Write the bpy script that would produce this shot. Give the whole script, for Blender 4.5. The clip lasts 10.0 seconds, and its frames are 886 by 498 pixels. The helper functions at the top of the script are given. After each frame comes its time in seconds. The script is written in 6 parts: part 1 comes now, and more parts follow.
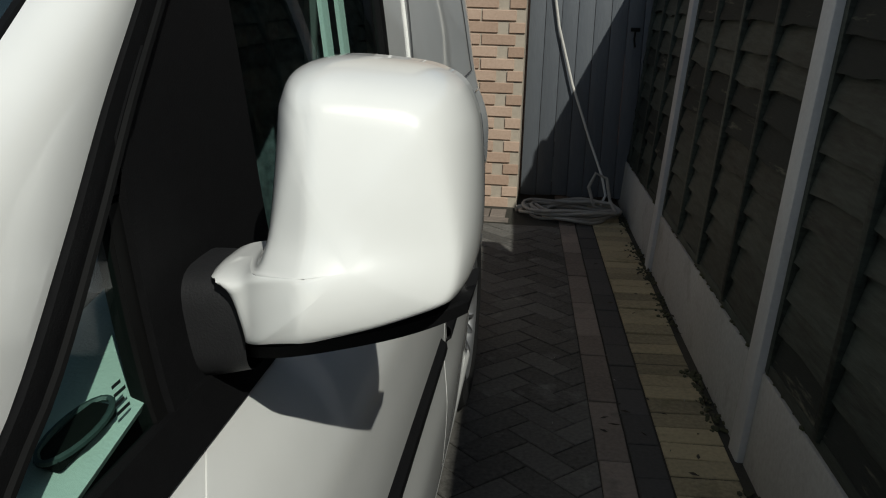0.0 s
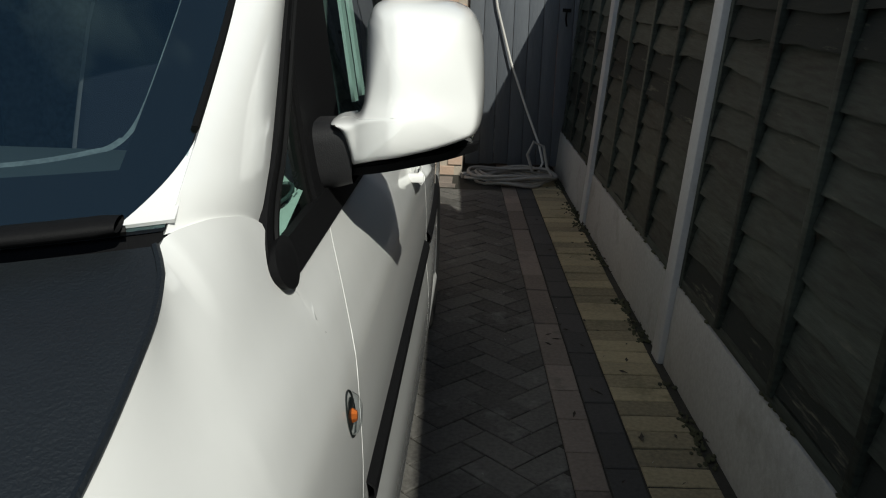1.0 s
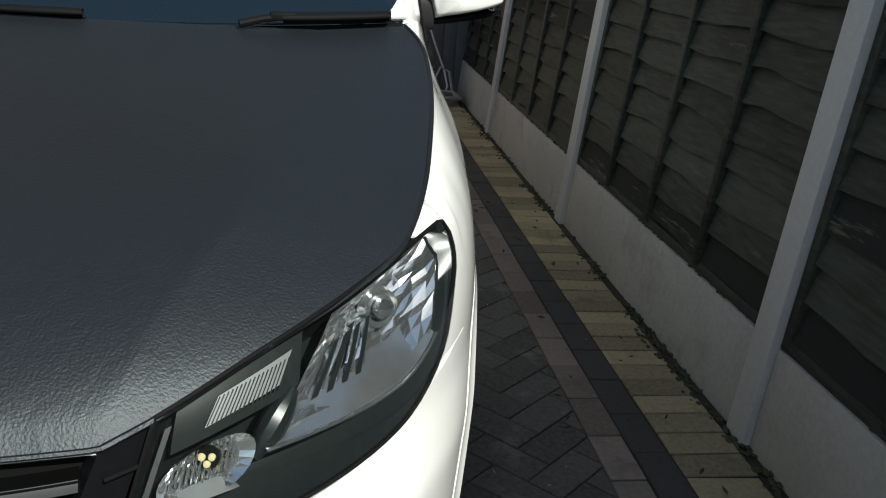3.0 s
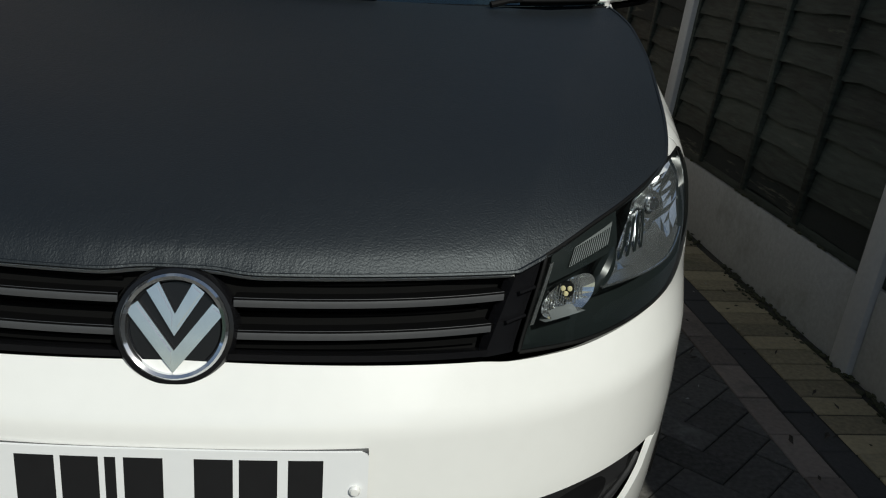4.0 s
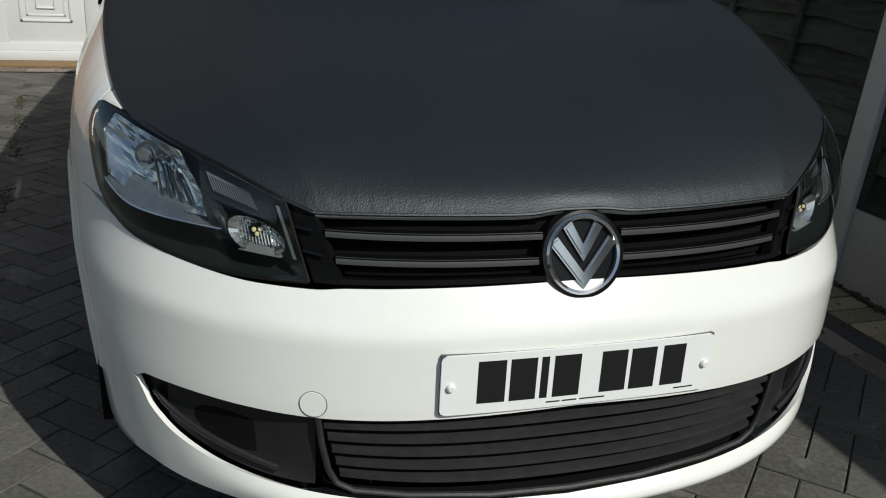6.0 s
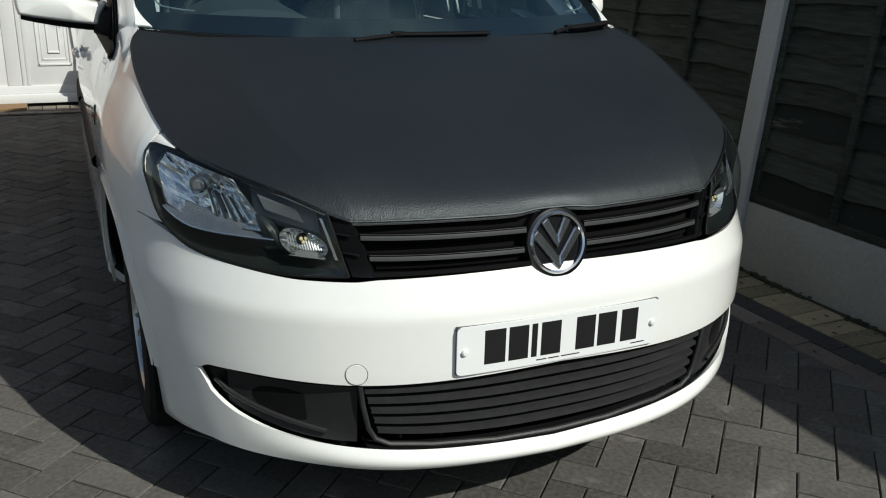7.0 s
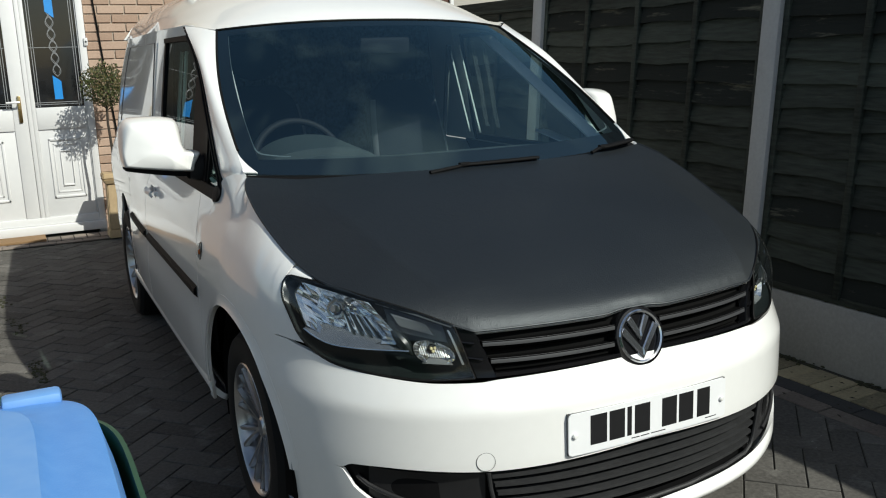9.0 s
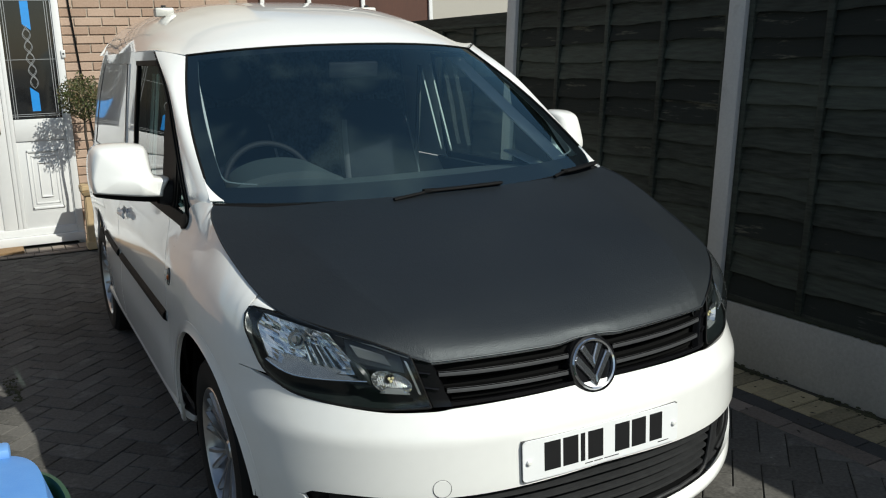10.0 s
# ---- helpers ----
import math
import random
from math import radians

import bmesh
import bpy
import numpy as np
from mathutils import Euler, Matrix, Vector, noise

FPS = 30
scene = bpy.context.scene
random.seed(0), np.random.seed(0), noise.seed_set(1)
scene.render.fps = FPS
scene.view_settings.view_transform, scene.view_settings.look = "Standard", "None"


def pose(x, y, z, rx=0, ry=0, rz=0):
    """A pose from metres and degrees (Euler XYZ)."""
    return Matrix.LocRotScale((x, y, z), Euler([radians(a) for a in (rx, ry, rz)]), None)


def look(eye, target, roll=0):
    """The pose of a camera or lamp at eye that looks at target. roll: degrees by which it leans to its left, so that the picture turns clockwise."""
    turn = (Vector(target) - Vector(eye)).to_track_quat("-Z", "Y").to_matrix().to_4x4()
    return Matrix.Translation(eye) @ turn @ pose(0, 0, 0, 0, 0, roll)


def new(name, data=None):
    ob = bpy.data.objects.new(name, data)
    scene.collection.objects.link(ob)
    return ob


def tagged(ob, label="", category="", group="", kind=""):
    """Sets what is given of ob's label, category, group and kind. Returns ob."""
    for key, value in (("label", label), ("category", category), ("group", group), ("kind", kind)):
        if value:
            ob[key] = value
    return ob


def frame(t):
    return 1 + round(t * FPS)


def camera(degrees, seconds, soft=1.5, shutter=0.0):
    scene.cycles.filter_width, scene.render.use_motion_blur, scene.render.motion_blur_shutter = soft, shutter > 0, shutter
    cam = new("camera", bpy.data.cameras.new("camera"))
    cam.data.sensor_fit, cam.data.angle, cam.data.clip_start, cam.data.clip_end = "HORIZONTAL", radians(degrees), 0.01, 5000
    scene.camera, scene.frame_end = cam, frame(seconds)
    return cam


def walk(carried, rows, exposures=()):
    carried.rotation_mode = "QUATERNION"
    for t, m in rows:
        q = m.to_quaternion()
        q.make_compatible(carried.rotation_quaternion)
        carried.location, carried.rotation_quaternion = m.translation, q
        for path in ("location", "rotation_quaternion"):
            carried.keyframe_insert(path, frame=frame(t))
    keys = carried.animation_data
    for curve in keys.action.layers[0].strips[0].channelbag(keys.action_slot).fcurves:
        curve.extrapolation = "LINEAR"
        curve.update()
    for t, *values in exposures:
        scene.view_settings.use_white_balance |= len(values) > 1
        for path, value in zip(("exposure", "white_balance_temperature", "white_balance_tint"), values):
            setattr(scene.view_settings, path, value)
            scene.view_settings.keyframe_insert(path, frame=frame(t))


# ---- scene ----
cam = camera(54.1, 10.0, soft=1.1)
PATH = [
    (0, (1.074, 0.873, 1.34), (0.852, 2.779, 0.779), 1.6),
    (0.5, (1.021, 0.673, 1.337), (0.908, 2.585, 0.76), 2.3),
    (1, (1.021, 0.357, 1.308), (0.946, 2.269, 0.726), 1.6),
    (1.5, (0.936, 0.107, 1.304), (0.983, 2.005, 0.674), 2.4),
    (2, (0.793, -0.131, 1.283), (1.048, 1.737, 0.615), 3.7),
    (2.2, (0.766, -0.227, 1.277), (1.041, 1.634, 0.598), 4.3),
    (3.3, (0.565, -0.745, 1.251), (0.78, 1.128, 0.582), 4.5),
    (3.5, (0.472, -0.866, 1.248), (0.694, 1.011, 0.595), 3.7),
    (4, (0.244, -0.99, 1.227), (0.416, 0.884, 0.548), 4.5),
    (4.5, (-0.039, -0.942, 1.243), (0.15, 0.889, 0.461), 5.2),
    (5, (-0.286, -1.019, 1.212), (0.051, 0.835, 0.542), 6.1),
    (5.5, (-0.496, -1.158, 1.272), (0.001, 0.631, 0.528), 5.8),
    (5.7, (-0.56, -1.176, 1.246), (-0.037, 0.611, 0.516), 4.6),
    (6.8, (-0.9, -1.438, 1.298), (-0.195, 0.312, 0.631), 1.8),
    (7, (-0.972, -1.512, 1.328), (-0.201, 0.216, 0.678), 1.8),
    (7.5, (-1.091, -1.614, 1.361), (-0.32, 0.141, 0.791), -0.2),
    (8, (-1.213, -1.714, 1.412), (-0.383, 0.013, 0.841), -2.6),
    (8.5, (-1.355, -1.698, 1.446), (-0.46, 0.014, 0.928), -2.2),
    (9, (-1.413, -1.666, 1.462), (-0.55, 0.084, 1.022), -1.6),
    (9.5, (-1.38, -1.713, 1.507), (-0.49, 0.03, 1.095), -1.1),
    (10, (-1.363, -1.739, 1.553), (-0.472, -0.003, 1.114), -1.6),
]
STOPS = [(0.0, -0.1), (0.5, -0.05), (1.0, 0.2), (1.5, 0.18), (2.0, 0.6), (3.5, 0.75), (4.0, -0.1), (4.5, -0.2), (5.0, -0.1), (5.5, 0.0), (7.0, 0.25), (7.5, 0.4), (8.5, 0.35), (9.0, 0.4), (10.0, 0.4)]
EXPOSURES = [(t, e, 6500, 3) for t, e in STOPS]
walk(cam, [(t, look(eye, target, roll)) for t, eye, target, roll in PATH], EXPOSURES)
SKY_STRENGTH, SUN_STRENGTH = 0.068, 3.7

# ---------------------------------------------------------------- light
SUN = Vector((0.52, -1.02, 1.0)).normalized()
world = bpy.data.worlds.new("sky")
scene.world = world
world.use_nodes = True
wn = world.node_tree
sky = wn.nodes.new("ShaderNodeTexSky")
sky.sky_type, sky.sun_disc = "NISHITA", False
sky.sun_elevation, sky.sun_rotation = math.asin(SUN.z), math.atan2(SUN.x, SUN.y)
wn.nodes["Background"].inputs[1].default_value = SKY_STRENGTH
clouds, cover_amount, cloud_mix = wn.nodes.new("ShaderNodeTexNoise"), wn.nodes.new("ShaderNodeMapRange"), wn.nodes.new("ShaderNodeMix")
clouds.inputs["Scale"].default_value, clouds.inputs["Detail"].default_value, clouds.inputs["Roughness"].default_value = 2.6, 7, 0.55
cover_amount.inputs[1].default_value, cover_amount.inputs[2].default_value, cover_amount.inputs[4].default_value = 0.50, 0.78, 0.75
cloud_mix.data_type = "RGBA"
cloud_mix.inputs[7].default_value = (7.5, 7.6, 7.8, 1)
wn.links.new(clouds.outputs["Fac"], cover_amount.inputs[0])
wn.links.new(cover_amount.outputs[0], cloud_mix.inputs[0])
wn.links.new(sky.outputs[0], cloud_mix.inputs[6])
wn.links.new(cloud_mix.outputs[2], wn.nodes["Background"].inputs[0])
sun = new("sun", bpy.data.lights.new("sun", "SUN"))
sun.data.energy, sun.data.angle, sun.data.color = SUN_STRENGTH, radians(0.53), (1.0, 0.965, 0.91)
sun.matrix_world = look((0, 0, 10), Vector((0, 0, 10)) - SUN)


# ---------------------------------------------------------------- materials
def material(name, color, rough=0.5, metal=0.0, dark=None, big=1.5, fine=40.0, mix=0.5, bump=0.0, bump_scale=200.0, coat=0.0, vary=0.0, spec=0.5, rough_vary=0.0, stretch=None, mid=0.5, stain=None):
    """A surface: two colours mixed by coarse and fine noise, a fine relief, and an optional change from piece to piece."""
    m = bpy.data.materials.new(name)
    m.use_nodes = True
    t = m.node_tree
    b = t.nodes["Principled BSDF"]
    b.inputs["Roughness"].default_value, b.inputs["Metallic"].default_value = rough, metal
    b.inputs["Specular IOR Level"].default_value = spec
    b.inputs["Coat Weight"].default_value, b.inputs["Coat Roughness"].default_value = coat, 0.03
    geo = t.nodes.new("ShaderNodeNewGeometry")
    where = geo.outputs["Position"]
    if stretch:
        sc = t.nodes.new("ShaderNodeVectorMath")
        sc.operation = "MULTIPLY"
        sc.inputs[1].default_value = stretch
        t.links.new(where, sc.inputs[0])
        where = sc.outputs[0]
    noises = []
    for scale in (big, fine):
        n = t.nodes.new("ShaderNodeTexNoise")
        n.inputs["Scale"].default_value, n.inputs["Detail"].default_value = scale, 5
        t.links.new(where, n.inputs["Vector"])
        noises.append(n)
    add = t.nodes.new("ShaderNodeMath")
    add.operation = "MULTIPLY_ADD"
    add.inputs[1].default_value = 0.5
    half = t.nodes.new("ShaderNodeMath")
    half.operation = "MULTIPLY"
    half.inputs[1].default_value = 0.5
    t.links.new(noises[1].outputs["Fac"], half.inputs[0])
    t.links.new(noises[0].outputs["Fac"], add.inputs[0])
    t.links.new(half.outputs[0], add.inputs[2])
    value = add.outputs[0]
    if vary:
        info = t.nodes.new("ShaderNodeObjectInfo")
        both = t.nodes.new("ShaderNodeMath")
        t.links.new(info.outputs["Random"], both.inputs[0])
        t.links.new(geo.outputs["Random Per Island"], both.inputs[1])
        fr = t.nodes.new("ShaderNodeMath")
        fr.operation = "FRACT"
        t.links.new(both.outputs[0], fr.inputs[0])
        sp = t.nodes.new("ShaderNodeMath")
        sp.operation = "MULTIPLY_ADD"
        sp.inputs[1].default_value = vary
        t.links.new(fr.outputs[0], sp.inputs[0])
        off = t.nodes.new("ShaderNodeMath")
        off.operation = "SUBTRACT"
        off.inputs[1].default_value = vary * 0.5
        t.links.new(value, off.inputs[0])
        t.links.new(off.outputs[0], sp.inputs[2])
        value = sp.outputs[0]
    ramp = t.nodes.new("ShaderNodeValToRGB")
    a, z = ramp.color_ramp.elements
    a.position, z.position = mid - mix * 0.5, mid + mix * 0.5
    a.color, z.color = (*(dark or [c * 0.75 for c in color]), 1), (*color, 1)
    t.links.new(value, ramp.inputs[0])
    colour = ramp.outputs[0]
    if stain:
        # patches of dust or wear: colour, size, share, strength
        sn, sr, sm = t.nodes.new("ShaderNodeTexNoise"), t.nodes.new("ShaderNodeMapRange"), t.nodes.new("ShaderNodeMix")
        sn.inputs["Scale"].default_value, sn.inputs["Detail"].default_value, sn.inputs["Roughness"].default_value = stain[1], 8, 0.68
        t.links.new(where, sn.inputs["Vector"])
        sr.inputs[1].default_value, sr.inputs[2].default_value, sr.inputs[4].default_value = stain[2], stain[2] + 0.14, stain[3]
        t.links.new(sn.outputs["Fac"], sr.inputs[0])
        sm.data_type = "RGBA"
        t.links.new(sr.outputs[0], sm.inputs[0])
        t.links.new(colour, sm.inputs[6])
        sm.inputs[7].default_value = (*stain[0], 1)
        colour = sm.outputs[2]
    t.links.new(colour, b.inputs["Base Color"])
    if rough_vary:
        rv = t.nodes.new("ShaderNodeMath")
        rv.operation = "MULTIPLY_ADD"
        rv.inputs[1].default_value, rv.inputs[2].default_value = rough_vary, rough - rough_vary * 0.5
        t.links.new(noises[0].outputs["Fac"], rv.inputs[0])
        t.links.new(rv.outputs[0], b.inputs["Roughness"])
    if bump:
        n = t.nodes.new("ShaderNodeTexNoise")
        n.inputs["Scale"].default_value, n.inputs["Detail"].default_value = bump_scale, 4
        t.links.new(where, n.inputs["Vector"])
        bp = t.nodes.new("ShaderNodeBump")
        bp.inputs["Strength"].default_value, bp.inputs["Distance"].default_value = bump, 0.004
        t.links.new(n.outputs["Fac"], bp.inputs["Height"])
        t.links.new(bp.outputs[0], b.inputs["Normal"])
    return m


def glass(name, tint, gloss_rough=0.0, ior=1.5, haze=0.0, sheen=(1.0, 1.0, 1.0)):
    """Thin glazing: tinted see-through with a Fresnel gloss on top."""
    m = bpy.data.materials.new(name)
    m.use_nodes = True
    t = m.node_tree
    t.nodes.remove(t.nodes["Principled BSDF"])
    tr, gl, fr, mx, pw, fn = (t.nodes.new("ShaderNode" + k) for k in ("BsdfTransparent", "BsdfGlossy", "LayerWeight", "MixShader", "Math", "Math"))
    # the same gloss from both sides of the thin sheet
    base = ((ior - 1) / (ior + 1)) ** 2
    pw.operation, pw.inputs[1].default_value = "POWER", 5.0
    fn.operation, fn.inputs[1].default_value, fn.inputs[2].default_value = "MULTIPLY_ADD", 1 - base, base
    t.links.new(fr.outputs["Facing"], pw.inputs[0])
    t.links.new(pw.outputs[0], fn.inputs[0])
    tr.inputs[0].default_value, gl.inputs["Roughness"].default_value, fr.inputs[0].default_value = (*tint, 1), gloss_rough, 0.5
    t.links.new(fn.outputs[0], mx.inputs[0])
    t.links.new(tr.outputs[0], mx.inputs[1])
    t.links.new(gl.outputs[0], mx.inputs[2])
    gl.inputs[0].default_value = (*sheen, 1)
    last = mx
    if haze:
        df, mh = t.nodes.new("ShaderNodeBsdfDiffuse"), t.nodes.new("ShaderNodeMixShader")
        df.inputs[0].default_value = (0.6, 0.62, 0.6, 1)
        ns = t.nodes.new("ShaderNodeTexNoise")
        ns.inputs["Scale"].default_value = 6
        ml = t.nodes.new("ShaderNodeMath")
        ml.operation, ml.inputs[1].default_value = "MULTIPLY", haze
        t.links.new(ns.outputs[0], ml.inputs[0])
        t.links.new(ml.outputs[0], mh.inputs[0])
        t.links.new(mx.outputs[0], mh.inputs[1])
        t.links.new(df.outputs[0], mh.inputs[2])
        last = mh
    t.links.new(last.outputs[0], t.nodes["Material Output"].inputs[0])
    return m


PAINT = material("white_paint", (0.80, 0.80, 0.78), 0.28, dark=(0.76, 0.76, 0.74), big=2, fine=30, coat=1.0, spec=0.4)
VINYL = material("black_vinyl", (0.0058, 0.0074, 0.0092), 0.50, dark=(0.0040, 0.0052, 0.0066), big=3, fine=60, bump=0.24, bump_scale=330, spec=0.64, rough_vary=0.12)
VINYL.node_tree.nodes["Principled BSDF"].inputs["Specular Tint"].default_value = (0.87, 0.95, 1.0, 1)


def wrinkled(m, scale, strength):
    """Long soft wrinkles under the fine grain of a stretched sheet."""
    t = m.node_tree
    geo, sc, n, bp = (t.nodes.new("ShaderNode" + k) for k in ("NewGeometry", "VectorMath", "TexNoise", "Bump"))
    sc.operation, sc.inputs[1].default_value = "MULTIPLY", scale
    n.inputs["Scale"].default_value, n.inputs["Detail"].default_value, n.inputs["Distortion"].default_value = 1.0, 5, 0.8
    bp.inputs["Strength"].default_value, bp.inputs["Distance"].default_value = strength, 0.006
    t.links.new(geo.outputs["Position"], sc.inputs[0])
    t.links.new(sc.outputs[0], n.inputs["Vector"])
    t.links.new(n.outputs["Fac"], bp.inputs["Height"])
    fine = next(k for k in t.nodes if k.type == "BUMP" and k != bp)
    t.links.new(bp.outputs[0], fine.inputs["Normal"])


wrinkled(VINYL, (80.0, 34.0, 34.0), 0.12)
TRIM = material("black_trim", (0.008, 0.008, 0.0085), 0.62, dark=(0.005, 0.005, 0.0055), big=4, fine=80, bump=0.15, bump_scale=600, spec=0.08)
GRILLEBLACK = material("grille_black", (0.004, 0.004, 0.0045), 0.5, dark=(0.003, 0.003, 0.003), spec=0.12)
GLOSSBLACK = material("black_gloss", (0.008, 0.008, 0.009), 0.2, dark=(0.005, 0.005, 0.006), spec=0.35)
PRINT = material("black_print", (0.006, 0.007, 0.009), 0.6, dark=(0.004, 0.005, 0.007), spec=0.1)
DARKGREY = material("grey_plastic", (0.036, 0.037, 0.038), 0.45, dark=(0.015, 0.015, 0.016), bump=0.15, bump_scale=500, spec=0.35)
BLANK = material("fog_blank_plastic", (0.020, 0.020, 0.021), 0.5, dark=(0.013, 0.013, 0.014), bump=0.15, bump_scale=500, spec=0.35)
SLATGREY = material("satin_slat", (0.060, 0.061, 0.064), 0.34, dark=(0.046, 0.047, 0.050), fine=90, spec=0.6)
CHROME = material("chrome", (0.60, 0.63, 0.68), 0.08, 0.95, dark=(0.80, 0.81, 0.83))
REFLECTOR = material("lamp_reflector", (0.88, 0.90, 0.91), 0.10, 0.95, dark=(0.78, 0.80, 0.82))
LAMPGREY = material("lamp_bezel", (0.013, 0.017, 0.017), 0.3, dark=(0.008, 0.011, 0.011), fine=120)
SHELFCHROME = material("satin_chrome", (0.52, 0.53, 0.53), 0.26, 0.88, dark=(0.34, 0.35, 0.35), big=14, fine=40)
MESHGREY = material("mesh_grey", (0.20, 0.21, 0.21), 0.5, 0.3, dark=(0.14, 0.15, 0.15))
ALLOY = material("alloy", (0.50, 0.51, 0.52), 0.28, 0.9, dark=(0.40, 0.40, 0.42), fine=60)
RUBBER = material("tyre_rubber", (0.011, 0.011, 0.011), 0.8, dark=(0.006, 0.006, 0.006), spec=0.25, bump=0.2, bump_scale=120)
SEAL = material("rubber_seal", (0.0045, 0.0045, 0.0045), 0.65, spec=0.15)
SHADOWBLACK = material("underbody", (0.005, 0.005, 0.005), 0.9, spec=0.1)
BULB = material("pale_bulb", (0.75, 0.66, 0.38), 0.2)
AMBER = material("amber_lamp", (0.62, 0.15, 0.03), 0.15, coat=0.5)
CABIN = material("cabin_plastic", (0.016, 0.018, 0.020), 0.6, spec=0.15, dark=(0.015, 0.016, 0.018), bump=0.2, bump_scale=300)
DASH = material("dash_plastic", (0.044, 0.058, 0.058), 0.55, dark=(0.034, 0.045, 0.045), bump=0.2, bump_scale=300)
FABRIC = material("seat_fabric", (0.013, 0.016, 0.023), 0.9, spec=0.1, dark=(0.008, 0.009, 0.013), fine=200, bump=0.3, bump_scale=400)
PIPING = material("seat_piping", (0.12, 0.125, 0.13), 0.8, dark=(0.08, 0.085, 0.09), bump=0.3, bump_scale=400)
# dotted print; its pale tone is a reflection put into the colour
DOTGLINT = material("dot_print_glint", (0.17, 0.21, 0.21), 0.6, dark=(0.02, 0.025, 0.03), big=40, fine=260, mix=0.7)
# pale pillar trim; on the dashboard end the pale tone stands in for sunlight
PALESUNLIT = material("pale_sunlit_plastic", (0.56, 0.57, 0.55), 0.55, dark=(0.48, 0.49, 0.48), bump=0.2, bump_scale=300)
LACE = material("curtain_cloth", (0.10, 0.11, 0.12), 0.9, spec=0.1, dark=(0.03, 0.034, 0.04), big=14, fine=60, mix=0.3)
PLATE = material("plate_white", (0.78, 0.79, 0.80), 0.3, dark=(0.74, 0.75, 0.76))
PLATEINK = material("plate_black", (0.012, 0.012, 0.013), 0.7, spec=0.2)
SCREEN = glass("windscreen_glass", (0.82, 0.90, 0.92), ior=2.3, haze=0.001, sheen=(0.62, 0.92, 0.93))
GREENGLASS = glass("green_glass", (0.72, 0.92, 0.85))
LENS = glass("lamp_lens", (0.93, 0.95, 0.95), ior=1.45, haze=0.005)
MIRROR = material("mirror_glass", (0.9, 0.9, 0.9), 0.06, 1.0)

PAVER = material("charcoal_paver", (0.150, 0.142, 0.129), 0.85, dark=(0.044, 0.042, 0.038), big=1.2, fine=70, mix=0.46, bump=0.45, bump_scale=180, vary=0.20, spec=0.25, stain=((0.27, 0.26, 0.24), 5.0, 0.565, 0.5))
PAVERBUFF = material("buff_paver", (0.42, 0.35, 0.215), 0.85, dark=(0.135, 0.118, 0.080), big=1.5, fine=70, mix=0.6, bump=0.35, bump_scale=220, vary=0.4, spec=0.25, stain=((0.075, 0.078, 0.035), 4.0, 0.56, 0.6))
PAVERPINK = material("light_paver", (0.27, 0.225, 0.19), 0.85, dark=(0.11, 0.092, 0.080), big=1.5, fine=70, mix=0.6, bump=0.35, bump_scale=220, vary=0.4, spec=0.25, stain=((0.07, 0.068, 0.06), 4.0, 0.58, 0.6))
PAVERDARK = material("dark_paver", (0.07, 0.067, 0.064), 0.85, dark=(0.030, 0.030, 0.029), big=1.5, fine=70, mix=0.6, bump=0.35, bump_scale=220, vary=0.25)
BED = material("sand_bed", (0.040, 0.036, 0.027), 0.95, dark=(0.014, 0.014, 0.009), big=3, fine=120, bump=0.5, bump_scale=300)
ASPHALT = material("asphalt", (0.06, 0.06, 0.06), 0.9, dark=(0.04, 0.04, 0.04), big=0.6, fine=90, bump=0.3)
CONCRETE = material("concrete", (0.36, 0.355, 0.34), 0.85, dark=(0.24, 0.235, 0.22), big=2.2, fine=60, mix=0.5, bump=0.3, bump_scale=180, stain=((0.15, 0.15, 0.125), 3.0, 0.56, 0.55))
POSTPAINT = material("post_concrete", (0.42, 0.42, 0.42), 0.8, dark=(0.33, 0.33, 0.33), big=3, fine=60, bump=0.25, bump_scale=160, stain=((0.22, 0.22, 0.20), 5.0, 0.60, 0.5))
FENCE = material("black_fence_stain", (0.054, 0.065, 0.054), 0.65, dark=(0.0035, 0.0046, 0.0038), stain=((0.14, 0.14, 0.10), 9.0, 0.63, 0.55), spec=0.2, big=1.3, fine=24, mix=0.5, bump=0.6, bump_scale=40, vary=0.2, stretch=(1.0, 0.35, 3.0))
FENCEWORN = material("worn_fence_wood", (0.105, 0.115, 0.095), 0.8, dark=(0.014, 0.017, 0.015), stain=((0.21, 0.20, 0.15), 8.0, 0.59, 0.65), big=2.5, fine=30, mix=0.16, bump=0.6, bump_scale=40, vary=0.1, stretch=(1.0, 0.35, 3.0), mid=0.74, spec=0.2)
MOSS = material("moss", (0.055, 0.060, 0.022), 0.95, dark=(0.02, 0.018, 0.012), big=6, fine=90, bump=0.8, bump_scale=150)
BRICK = material("house_brick", (0.46, 0.335, 0.255), 0.85, dark=(0.32, 0.215, 0.155), big=2, fine=60, mix=0.5, bump=0.4, bump_scale=140, vary=0.4)
MORTAR = material("mortar", (0.42, 0.36, 0.29), 0.95, bump=0.5, bump_scale=200)
UPVC = material("white_upvc", (0.68, 0.68, 0.675), 0.3, dark=(0.63, 0.63, 0.625), big=2, fine=20)
BLUE = material("blue_glass", (0.03, 0.28, 0.72), 0.15, dark=(0.025, 0.22, 0.6), coat=0.5)
LEAD = material("lead_strip", (0.35, 0.36, 0.37), 0.5, 0.5)
PANE = material("obscure_pane", (0.012, 0.013, 0.015), 0.1, dark=(0.006, 0.007, 0.008), coat=0.5)
BRASS = material("brass", (0.72, 0.52, 0.24), 0.25, 1.0)
MATTING = material("coir", (0.30, 0.19, 0.09), 0.95, dark=(0.17, 0.10, 0.05), fine=150, bump=0.9, bump_scale=300)
